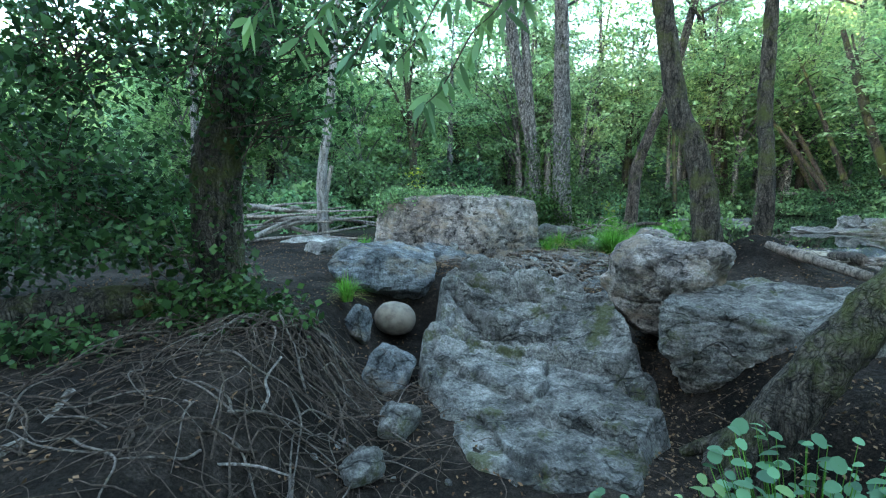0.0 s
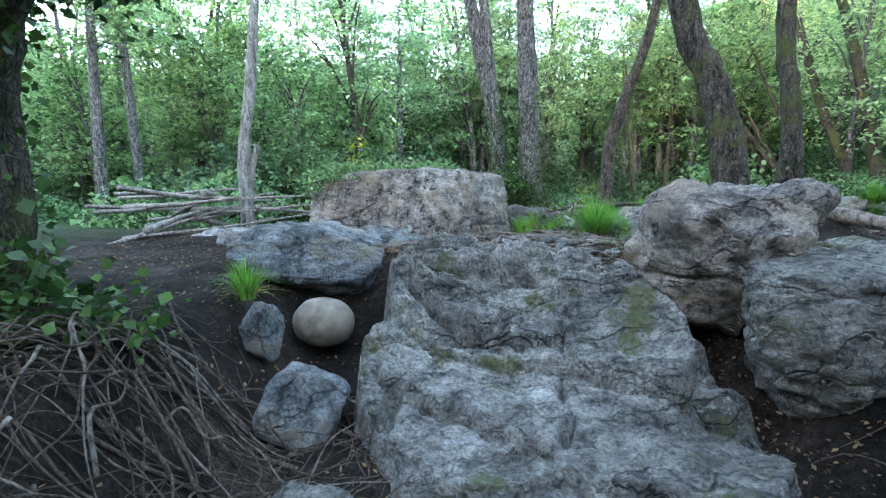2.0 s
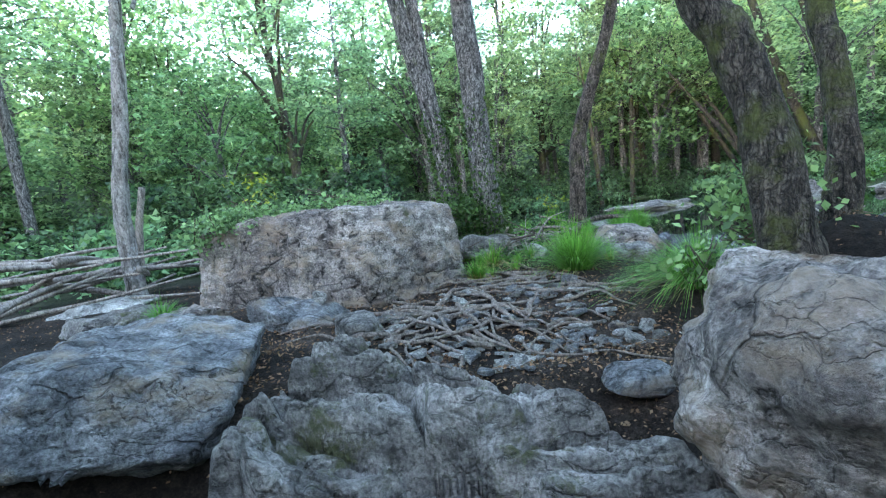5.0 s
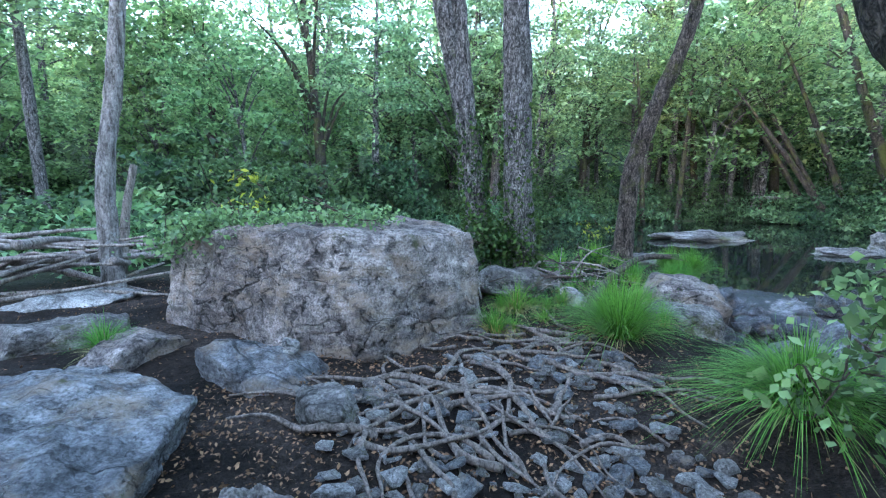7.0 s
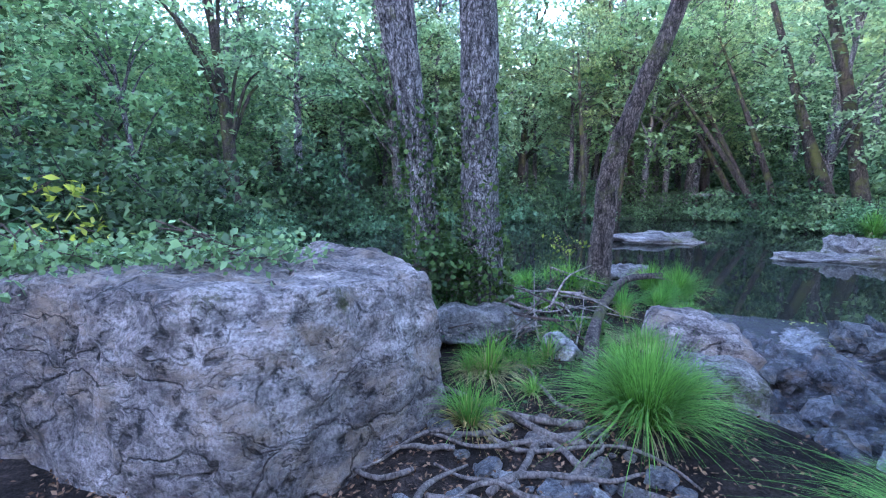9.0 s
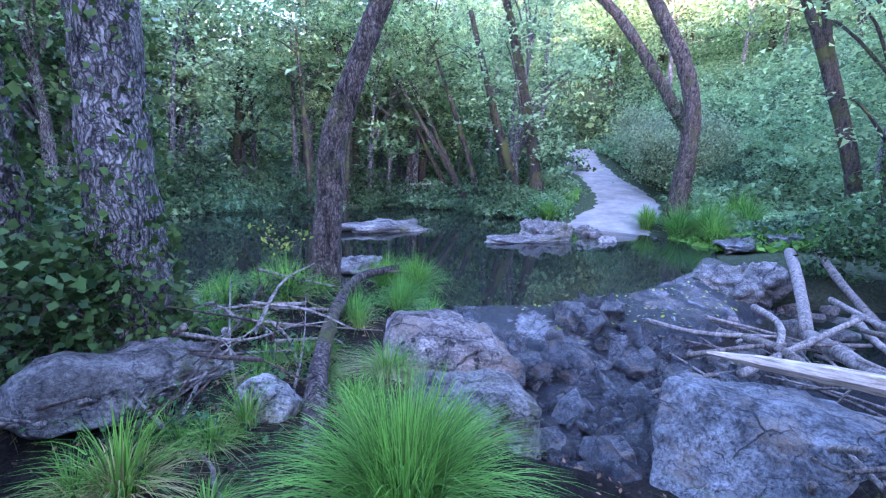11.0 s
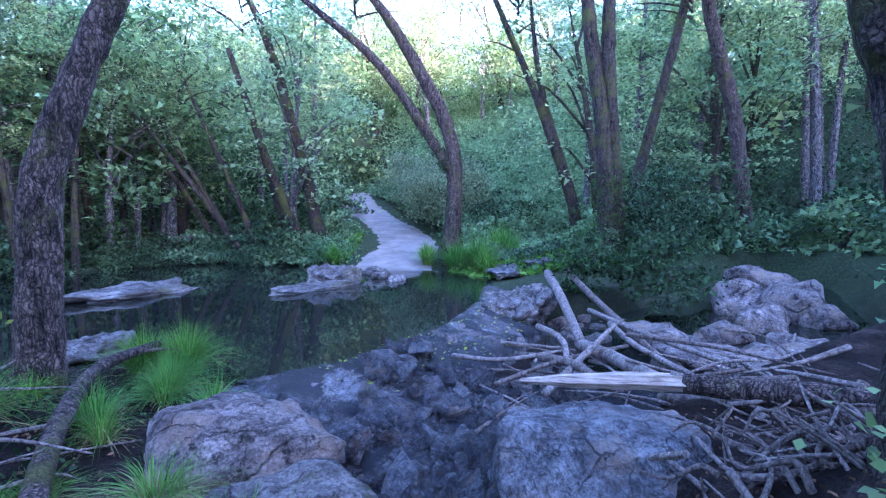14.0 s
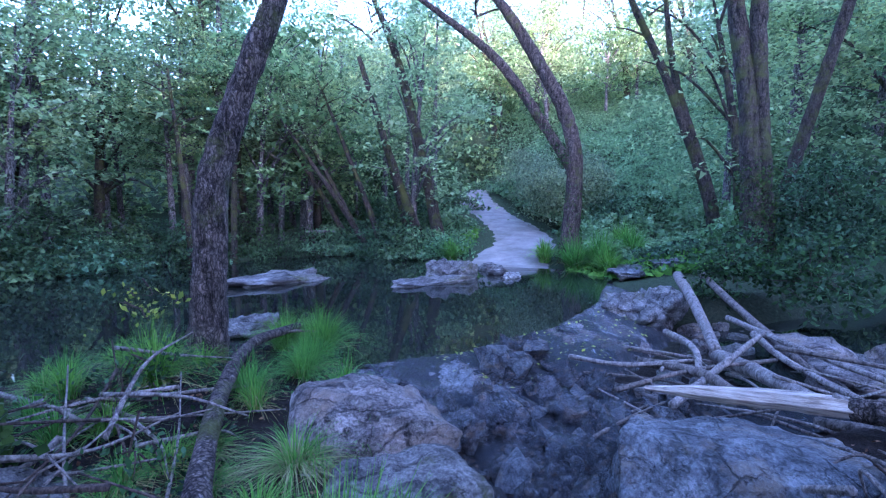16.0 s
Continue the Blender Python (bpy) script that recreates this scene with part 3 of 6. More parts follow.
def tree(name, stems, mat, label, at, limbs=(), crown=None, ivy=0, seed=0, flare=1.5, sides=26):
    """A tree: stems given as rows of x, y, z, radius; limbs likewise; a crown of leaves about given tips."""
    base = np.array(at, float)
    t = thing(name, at, label, "tree")
    for k, st in enumerate(stems):
        st = np.array(st, float)
        st[:, :3] -= base
        d = st[1, :3] - st[0, :3]
        low = st[0].copy()
        low[:3] = st[0, :3] - d / (np.linalg.norm(d) + 1e-6) * 0.35
        low[3] *= flare
        rows = np.vstack([low, st])
        v, f = tube(rows[:, :3], rows[:, 3], sides, (18 if sides > 10 else 6) * len(rows), 0.13, seed + k, 11)
        part("trunk", v, as_tris(f), mat, t)
        if ivy:
            r = np.random.default_rng(seed + 50 + k)
            c = curve_through(st, 400)
            zt = c[:, 2] - c[0, 2]
            pick = c[(r.uniform(0, 1, 4 * ivy) ** 1.8 * (np.searchsorted(zt, 2.6) - 1)).astype(int)]
            dirs = r.normal(size=(len(pick), 3))
            dirs /= np.linalg.norm(dirs, axis=1)[:, None]
            pts = pick[:, :3] + dirs * (pick[:, 3:] * 1.15 + 0.03 + 0.05 * r.uniform(0, 1, (len(pick), 1)))
            vv, ff = leaf_quads(pts, 0.06, seed + 60 + k, 0.5, 0.9, 0.3, 0.9)
            part("ivy", vv, ff, LEAF_IVY, t, "climbing ivy with small lobed leaves")
    for k, lb in enumerate(limbs):
        lb = np.array(lb, float)
        lb[:, :3] -= base
        v, f = tube(lb[:, :3], lb[:, 3], 7, 5 * len(lb), 0.1, seed + 20 + k)
        part("limb", v, as_tris(f), mat, t)
    if crown:
        pts, leafmat, size, cl = crown
        v, f = leaf_quads(pts - base, size, seed + 90, 0.4, 0.6, 0.8, 0.5)
        part("crown", v, f, leafmat, t, cl)
    return t


# ---------------------------------------------------------------- ground and water
def spaced(lo, hi, fine, far, grow=1.17):
    mid = list(np.arange(lo, hi + 1e-6, fine))
    step, a = fine, lo
    left, right = [], []
    while a > -far:
        step *= grow
        a -= step
        left.append(a)
    step, a = fine, hi
    while a < far:
        step *= grow
        a += step
        right.append(a)
    return np.array(left[::-1] + mid + right)


def build_ground():
    xs, ys = spaced(-5.0, 11.0, 0.1, 420, 1.085), spaced(-1.5, 15.0, 0.1, 420, 1.085)
    x, y = np.meshgrid(xs, ys, indexing="ij")
    v = np.stack([x, y, ground_height(x, y)], -1).reshape(-1, 3)
    return tagged(part("ground", v, grid_faces(len(xs), len(ys))[:, ::-1], SOIL), "brown earth and leaf litter of a wooded river bank", "ground", kind="structure")


def flat_sheet(name, poly, grow, z, mat, label, step=0.25):
    poly = np.asarray(poly, float)
    bm = bmesh.new()
    c = poly.mean(0)
    q = poly + (poly - c) / np.linalg.norm(poly - c, axis=1)[:, None] * np.broadcast_to(grow, len(poly))[:, None]
    bm.faces.new([bm.verts.new((px, py, z)) for px, py in q])
    bmesh.ops.triangulate(bm, faces=bm.faces[:])
    me = bpy.data.meshes.new(name)
    bm.to_mesh(me)
    bm.free()
    me.materials.append(mat)
    return tagged(new(name, me), label, "water", kind="structure")


build_ground()
flat_sheet("water", POOL, [0.1, 0.02, 0.02, 0.1] + [0.5] * (len(POOL) - 4), WATER, WATER_MAT, "still dark pool reflecting the trees")
flat_sheet("water_downstream", [(9.5, 9.2), (12.6, 9.4), (15.5, 7.7), (19.2, 5.9), (20.8, 4.0), (18, 2.7), (12.5, 4.3), (9.0, 7.2)], 0.3, -0.24, WATER_MAT,
           "shallow dark stream below the weir")


def build_track():
    c = curve_through(TRACK, 60)
    d = np.gradient(c[:, :2], axis=0)
    d /= np.linalg.norm(d, axis=1)[:, None]
    s = np.stack([-d[:, 1], d[:, 0]], -1)
    w = np.interp(np.linspace(0, 1, 60), [0, 0.15, 0.4, 1], [1.7, 1.7, 1.4, 1.3])
    rows = []
    for k in np.linspace(-1, 1, 9):
        p = c.copy()
        p[:, :2] += s * (w * k)[:, None]
        p[:, 2] = np.maximum(ground_height(p[:, 0], p[:, 1]) + 0.07, p[:, 2])
        rows.append(p)
    v = np.stack(rows, 1).reshape(-1, 3)
    edge = np.tile(np.abs(np.linspace(-1, 1, 9)) ** 3, 60)
    v[:, 2] += 0.012 * fbm(v * 2, 3, 5) - edge * (0.07 + 0.02 * (1 + fbm(v * 0.8, 3, 15)))
    return tagged(part("road", v, grid_faces(60, 9), TRACK_MAT), "pale gravel track climbing from the ford into the wood", "track", kind="structure")


build_track()

# ---------------------------------------------------------------- the great sloping slab
SLAB = [(0.1, 3.35), (0.5, 3.0), (1.5, 3.0), (2.25, 4.2), (2.1, 5.0), (2.2, 5.6), (1.95, 6.25), (1.6, 6.8), (1.15, 7.5), (0.45, 7.6), (0.05, 7.0), (-0.05, 6.2), (-0.25, 5.2)]


def plates(a, b, seed):
    """Broken plates on a plan: for each place a plate's own number, the place within it, and the nearness of its edge."""
    ia, ib = np.floor(a).astype(np.int64), np.floor(b).astype(np.int64)
    f1, f2 = np.full(a.shape, 1e9), np.full(a.shape, 1e9)
    num, oa, ob = np.zeros(a.shape), np.zeros(a.shape), np.zeros(a.shape)
    for da in (-1, 0, 1):
        for db in (-1, 0, 1):
            h = ((ia + da) * 73856093) ^ ((ib + db) * 19349663) ^ (seed * 83492791)
            h = ((h ^ (h >> 13)) * 1274126177) & 0xFFFFFF
            ca, cb = ia + da + 0.1 + 0.8 * (h & 255) / 255, ib + db + 0.1 + 0.8 * ((h >> 8) & 255) / 255
            d = np.hypot(a - ca, b - cb)
            near = d < f1
            f2 = np.where(near, f1, np.minimum(f2, d))
            f1 = np.where(near, d, f1)
            num, oa, ob = np.where(near, ((h >> 16) & 255) / 255, num), np.where(near, a - ca, oa), np.where(near, b - cb, ob)
    return num, oa, ob, f2 - f1


def build_slab():
    xs, ys = np.arange(-0.7, 2.8, 0.015), np.arange(2.6, 7.8, 0.015)
    x, y = np.meshgrid(xs, ys, indexing="ij")
    p = np.stack([x, y, 0 * x], -1).reshape(-1, 3)
    n = lambda k, o, s: fbm(p * k, o, s).reshape(x.shape)
    crest = np.interp(x, [0.0, 0.4, 0.96, 1.38, 1.83, 2.06], [6.7, 7.3, 7.15, 6.5, 6.05, 5.7])
    top = np.interp((y - 3.0) / (crest - 3.0), [0, 0.12, 0.43, 0.55, 0.7, 0.78, 1.0, 1.1, 1.2], [-0.5, -0.42, -0.25, -0.08, 0.26, 0.34, 0.38, 0.1, -0.6])
    wx, wy = x + 0.17 * n(1.4, 3, 11), y + 0.13 * n(1.2, 3, 14)
    along, across = 0.88 * wx - 0.47 * wy, 0.47 * wx + 0.88 * wy
    rear = smooth(4.9, 5.8, y + 0.25 * n(0.9, 2, 31))
    # broad plates with tilted faces on the smooth lower slope
    num, oa, ob, gap = plates(along / 1.0, across / 0.62, 5)
    low_part = 0.09 * (num - 0.5) + 0.06 * (num - 0.4) * oa - 0.09 * ob - 0.08 * np.exp(-(gap / 0.04) ** 2) * smooth(-0.35, 0.2, n(1.1, 2, 41))
    # stepped, deeply cracked ledges on the steeper upper part
    num, oa, ob, gap = plates(along / 0.75, across / 0.34, 9)
    crag = 0.20 * (num - 0.5) - 0.22 * ob + 0.12 * (num - 0.5) * oa - 0.15 * np.exp(-(gap / 0.075) ** 2)
    num, oa, ob, gap = plates(along / 0.34, across / 0.15, 17)
    crag = crag + 0.03 * (num - 0.5) - 0.03 * ob - 0.025 * np.exp(-(gap / 0.12) ** 2)
    d = inside(x, y, SLAB) + 0.12 * n(2.2, 3, 13)
    top = top + low_part * (1 - 0.6 * rear) + rear * crag * smooth(0.0, 0.3, d) + 0.03 * n(2.2, 3, 4)
    top = top + 0.024 * n(6, 3, 6) - 0.03 * np.maximum(0, n(9, 2, 16) - 0.1) + 0.009 * n(24, 2, 8)
    low = ground_height(x, y) - 0.35
    z = low + (top - low) * smooth(-0.10, 0.13, d)
    v = np.stack([x, y, z], -1).reshape(-1, 3)
    f = grid_faces(len(xs), len(ys))[:, ::-1]
    keep = (d.reshape(-1)[f] > -0.14).all(1)
    ids, inv = np.unique(f[keep], return_inverse=True)
    o = np.array([1.0, 5.0, 0.0])
    ob = new("rock_slab", mesh_data("rock_slab", v[ids] - o, inv.reshape(-1, 4), ROCK_GREY))
    ob.location = o
    return tagged(ob, "large sloping grey schist slab with cracked bedding and moss", "rock")


build_slab()

# ---------------------------------------------------------------- boulders
hewn("boulder", [(-1.85, 11.4, -0.2), (-0.4, 10.35, -0.2), (0.75, 9.68, -0.2), (1.25, 10.0, -0.2), (2.15, 10.7, -0.2), (1.9, 12.3, -0.2), (-1.2, 12.7, -0.2), (-1.7, 11.4, 1.28), (-0.45, 10.62, 1.48),
                (0.5, 10.08, 1.46), (1.15, 10.15, 1.42), (2.1, 10.9, 1.36), (1.7, 12.2, 1.42), (-1.1, 12.5, 1.36), (0.8, 9.7, 0.7), (2.22, 10.8, 0.6)], ROCK_BROWN,
     "huge flat-topped brown boulder with pitted face and ivy on top", 21, "boulder", 0.10, 0.05, 0.05, 0.08)
hewn("boulder", [(2.08, 5.52, 0.93), (2.38, 5.68, 1.07), (2.3, 4.98, 1.08), (2.5, 4.66, 1.02), (2.66, 4.5, 0.88), (3.12, 4.86, 0.98), (3.3, 5.4, 1.0), (2.6, 6.0, 1.06), (1.93, 5.5, 0.52), (1.98, 5.12, 0.74),
                (2.2, 4.82, 0.84), (2.48, 4.54, 0.72), (2.66, 4.52, 0.52), (2.1, 5.4, 0.22), (2.3, 5.1, 0.06), (2.6, 5.0, -0.1), (2.9, 5.6, -0.3), (2.35, 5.9, -0.1), (3.25, 5.3, 0.3), (2.15, 5.85, 0.6)], ROCK_BROWN,
     "upright dark boulder with mossy hollow, leaning beside the slab", 33, "boulder", 0.10, 0.085, 0.035, 0.0)
hewn("boulder", [(2.12, 4.3, 0.56), (2.95, 3.95, 0.5), (3.05, 3.75, 0.45), (4.2, 3.65, 0.55), (4.7, 4.6, 0.62), (3.7, 5.4, 0.62), (2.55, 5.0, 0.6), (2.07, 4.22, 0.12), (2.7, 3.95, 0.1), (2.45, 4.35, -0.4), (3.0, 3.95, -0.5),
                (4.3, 3.55, -0.2), (4.7, 4.6, -0.1), (3.7, 5.4, -0.1), (2.6, 4.9, -0.3)], ROCK_GREY, "broad flat-topped grey boulder with mossy side", 45, "boulder", 0.09, 0.06, 0.038, 0.35)
hewn("boulder", [(-1.78, 6.86, 0.5), (-1.4, 6.62, 0.24), (-0.9, 6.72, 0.12), (-0.3, 6.78, 0.14), (-0.1, 6.95, 0.3), (-1.5, 7.05, 0.72), (-1.0, 6.95, 0.68), (-0.45, 7.0, 0.56), (-0.1, 7.5, 0.46),
                (-1.75, 8.5, 0.62), (-0.9, 8.8, 0.66), (-0.2, 8.5, 0.46), (-1.6, 8.5, 0.0), (-0.3, 8.4, 0.0), (-1.45, 7.3, 0.02), (-0.3, 7.2, -0.1)], ROCK_BLUE,
     "blue-grey slate boulder overhanging a hollow, dry leaves on top", 52, "boulder", 0.06, 0.045, 0.038, 0.3)
rock("round_stone", (-0.64, 6.3, -0.17), (0.57, 0.5, 0.46), EGG_STONE, "smooth beige egg-shaped stone wedged under the boulder", 3,
     (0, 10, 0), "stone", level=4, boxy=0.05, cuts=0, rough=0.02)
for k, (x, y, z, s, mat) in enumerate([(-0.30, 3.75, -0.36, (0.36, 0.32, 0.28), ROCK_GREY), (-0.5, 3.1, -0.36, (0.36, 0.26, 0.2), ROCK_GREY), (-0.52, 4.75, -0.3, (0.5, 0.46, 0.4), ROCK_BLUE),
                                     (-1.02, 5.6, -0.06, (0.4, 0.34, 0.46), ROCK_BLUE), (0.05, 2.75, -0.48, (0.22, 0.2, 0.14), ROCK_GREY)]):
    rock("stone", (x, y, z), s, mat, "angular grey stone lying on dark soil", 70 + k, (10 * k, 5, 40 * k), "stone", "stones by the slab", level=4, boxy=0.6, cuts=6)
rock("rock", (-0.02, 9.4, 0.2), (1.15, 0.75, 0.62), ROCK_BLUE, "low grey rock in front of the big boulder", 81, (0, 6, -15), level=5, boxy=0.5, cuts=8)
rock("stone", (0.68, 8.7, 0.16), (0.42, 0.5, 0.42), ROCK_GREY, "angular grey stone among leaf litter", 82, (10, 0, 30), "stone", level=4, boxy=0.6, cuts=7)
rock("stone", (0.2, 9.55, 0.45), (0.17, 0.15, 0.16), ROCK_PALE, "small pale stone at the foot of the boulder", 83, (0, 0, 0), "stone", level=3, boxy=0.5)
rock("flat_stone", (2.68, 7.02, g(2.68, 7.02) + 0.07), (0.5, 0.38, 0.22), ROCK_BLUE, "smooth flat blue-grey stone on the earth path", 84, (0, 0, -10), "stone", level=4, boxy=0.2, cuts=2, rough=0.04)
rock("rock", (-2.6, 10.75, 0.2), (1.3, 0.9, 0.5), ROCK_GREY, "low flat grey rock by the boulder", 85, (0, 0, 20), level=5, boxy=0.6, cuts=7)
rock("rock", (-1.5, 10.0, 0.2), (1.1, 0.75, 0.5), ROCK_BROWN, "low weathered rock in the soil", 86, (0, 0, 60), level=5, boxy=0.6, cuts=7)
rock("flat_rock", (-3.7, 12.55, 0.2), (1.8, 1.0, 0.3), ROCK_PALE, "pale flat rock below the driftwood", 87, (0, 0, 25), level=5, boxy=0.6, cuts=7)
rock("rock", (5.2, 11.4, 0.24), (1.15, 0.85, 0.74), ROCK_BROWN, "rounded pale brown rock beside the stream", 91, (0, 4, -40), level=5, boxy=0.45, cuts=7)
rock("rock", (4.75, 10.75, 0.08), (0.95, 0.7, 0.62), ROCK_GREY, "grey rock behind the grass tussock", 92, (0, 0, -30), level=5, boxy=0.4, cuts=6)
rock("rock", (3.1, 12.25, 0.42), (1.5, 0.55, 0.42), ROCK_GREY, "long grey rock under the alder roots", 93, (0, 8, 20), level=5, boxy=0.45, cuts=6)
rock("flat_stone", (3.65, 11.55, 0.32), (0.34, 0.38, 0.22), ROCK_PALE, "pale flat stone leaning by the log", 94, (20, 10, 30), "stone", level=4, boxy=0.6, cuts=5)
hewn("slab_rock", [(5.82, 9.8, 0.47), (6.0, 8.95, 0.42), (6.15, 8.45, 0.36), (6.7, 9.3, 0.30), (6.85, 8.55, 0.26), (6.4, 9.8, 0.33), (5.5, 9.75, 0.25), (5.62, 9.0, 0.38), (5.1, 9.55, -0.3), (5.15, 8.75, -0.25),
                 (5.6, 8.3, -0.2), (6.9, 9.5, -0.4), (7.0, 8.4, -0.3), (6.4, 10.05, -0.4)], ROCK_BLUE, "angular blue-grey slab with a flat tilted top beside the stream", 95)



def high_crown(x, y, z, seed, radius=2.3, clumps=75, per=38):
    pts, _ = crown_points(clumps, per, np.array([radius, radius, 1.7]), seed, (0.45, 0.45, 0.14), 0.4)
    return pts + np.array([x, y, z]), LEAF_ALDER, 0.1, ""


def boughs(x, y, z0, z1, seed, n=7, reach=1.9):
    r = np.random.default_rng(seed)
    out = []
    for k in range(n):
        a, z = r.uniform(0, 6.28), r.uniform(z0, z1)
        d = np.array([math.cos(a), math.sin(a)]) * reach * r.uniform(0.6, 1.1)
        out.append([(x, y, z, 0.045), (x + 0.5 * d[0], y + 0.5 * d[1], z + 0.45, 0.028), (x + d[0], y + d[1], z + 0.7, 0.008)])
    return out


# ---------------------------------------------------------------- trees that stand near the path
tree("tree", [[(-2.3, 4.75, 0.25, 0.27), (-2.27, 4.75, 1.8, 0.24), (-2.0, 4.85, 2.8, 0.23), (-1.7, 5.0, 4.2, 0.2), (-1.5, 5.2, 7, 0.14)]], BARK_DARK,
     "dark mossy leaning tree with dense glossy leaves", (-2.3, 4.75, g(-2.3, 4.75)), seed=1, ivy=300, limbs=boughs(-1.5, 5.2, 4.7, 6.5, 501), crown=high_crown(-1.5, 5.2, 6.6, 601))
tree("tree", [[(2.22, 2.88, -0.05, 0.19), (2.4, 2.76, 0.42, 0.155), (2.66, 2.68, 0.88, 0.145), (3.05, 2.6, 1.45, 0.135), (4.2, 2.4, 3.6, 0.12), (5.2, 2.3, 7, 0.09)]], BARK_DARK, "leaning dark tree trunk beside round-leaved plants", (2.22, 2.88, g(2.22, 2.88)), seed=2, flare=1.2,
     limbs=[[(2.22, 2.88, 0.05, 0.09), (2.0, 2.74, -0.14, 0.06), (1.72, 2.62, -0.3, 0.04)], [(2.2, 2.92, 0.05, 0.09), (2.12, 3.1, -0.15, 0.07), (1.95, 3.35, -0.4, 0.04)]] + boughs(5, 2.3, 4.6, 6.4, 502), crown=high_crown(5, 2.3, 6.5, 602))
tree("tree", [[(2.52, 13.0, 0.4, 0.2), (2.4, 13.03, 2.4, 0.17), (1.95, 13.08, 4.7, 0.15), (1.2, 13.2, 9, 0.1)], [(2.6, 13.1, 0.4, 0.15), (2.42, 13.05, 2.3, 0.13), (2.2, 13.1, 4.7, 0.12), (1.9, 13.4, 9, 0.08)]],
     BARK_GREY, "twin-stemmed grey alder wrapped in ivy at its foot", (2.52, 13.0, g(2.52, 13.0)), ivy=500, seed=3, limbs=boughs(1.5, 13.2, 5.9, 7.7, 503), crown=high_crown(1.5, 13.2, 7.8, 603))
tree("tree", [[(3.2, 12.75, 0.45, 0.27), (3.12, 12.76, 1.8, 0.23), (3.06, 12.8, 4.6, 0.2), (2.9, 13, 10, 0.1)]], BARK_GREY, "tall grey alder with ivy round the base", (3.2, 12.75, g(3.2, 12.75)), ivy=600, seed=4, limbs=boughs(2.95, 12.95, 6.2, 8, 504), crown=high_crown(2.95, 12.95, 8.1, 604))
tree("tree", [[(5.38, 13.8, 0.35, 0.22), (5.45, 13.75, 1.3, 0.17), (5.5, 13.72, 2.2, 0.155), (5.8, 13.48, 3.4, 0.13), (6.2, 13.2, 4.8, 0.11), (6.9, 12.9, 8.5, 0.08)]], BARK_BROWN,
     "leaning alder with peeling brown bark above the pool", (5.38, 13.8, g(5.38, 13.8)), seed=5, limbs=boughs(6.7, 13, 5.6, 7.4, 505), crown=high_crown(6.7, 13, 7.5, 605))
tree("tree", [[(4.12, 7.15, 0.6, 0.23), (4.02, 7.24, 1.6, 0.18), (3.86, 7.38, 2.4, 0.165), (3.62, 7.58, 3.3, 0.155), (2.95, 8.05, 8, 0.12)]], BARK_DARK, "thick leaning tree with dark mossy bark", (4.15, 7.1, g(4.15, 7.1)), seed=6, limbs=boughs(3.1, 7.9, 5.2, 7, 506), crown=high_crown(3.1, 7.9, 7.1, 606))
tree("tree", [[(5.28, 7.80, 0.7, 0.18), (5.33, 7.77, 1.5, 0.13), (5.33, 7.88, 2.4, 0.115), (5.35, 8.03, 3.2, 0.11), (5.57, 8.4, 8, 0.08)]], BARK_DARK, "dark mossy tree beside the driftwood pile", (5.32, 7.88, g(5.32, 7.88)), seed=7, limbs=boughs(5.5, 8.1, 5.2, 7, 507), crown=high_crown(5.5, 8.1, 7.1, 607))
tree("tree", [[(-3.55, 13.41, 0.4, 0.17), (-3.55, 13.44, 2.0, 0.14), (-3.3, 13.57, 3.95, 0.12), (-2.9, 13.8, 8, 0.07)]], BARK_PALE, "slender pale birch-like tree", (-3.55, 13.41, g(-3.55, 13.41)), seed=8, limbs=boughs(-2.9, 13.8, 5.4, 7.2, 508), crown=high_crown(-2.9, 13.8, 7.3, 608))
tree("tree", [[(19.75, 14.54, 0.4, 0.36), (19.85, 14.4, 4.6, 0.27), (19.3, 15.8, 8, 0.22), (18.4, 17.6, 11, 0.12)], [(19.78, 14.6, 3.9, 0.2), (18.9, 16.7, 7.4, 0.17), (17.9, 18.6, 9.3, 0.12), (17, 20, 10.5, 0.06)]],
     BARK_BROWN, "forked leaning alder on the far bank by the ford", (19.75, 14.54, g(19.75, 14.54)), ivy=300, seed=9, limbs=boughs(18.3, 17.5, 8.9, 10.7, 509), crown=high_crown(18.3, 17.5, 10.8, 609))
tree("tree", [[(21.2, 21.04, 0.5, 0.3), (20.73, 21.74, 4.9, 0.24), (20.1, 22.6, 9.3, 0.18), (19.4, 23.4, 12, 0.1)], [(20.7, 21.6, 0.5, 0.22), (19.6, 22.4, 4, 0.18), (18.6, 23.5, 9, 0.1)]], BARK_DARK,
     "leaning alders over the far water", (21.2, 21.04, g(21.2, 21.04)), seed=10, limbs=boughs(19.4, 23.4, 9.9, 11.7, 510), crown=high_crown(19.4, 23.4, 11.8, 610))
tree("tree", [[(17.28, 8.91, 0.5, 0.28), (17.28, 9.06, 4.4, 0.22), (17.3, 9.4, 7.3, 0.2), (17.3, 9.8, 12, 0.1)], [(17.5, 8.6, 0.5, 0.25), (17.4, 8.8, 4.4, 0.2), (17.3, 8.9, 7.3, 0.18), (17.3, 8.7, 12, 0.1)]], BARK_DARK,
     "pair of dark ivy-clad trunks on the far bank", (17.28, 8.91, g(17.28, 8.91)), ivy=600, seed=11, limbs=boughs(17.3, 9.5, 8.9, 10.7, 511), crown=high_crown(17.3, 9.5, 10.8, 611))

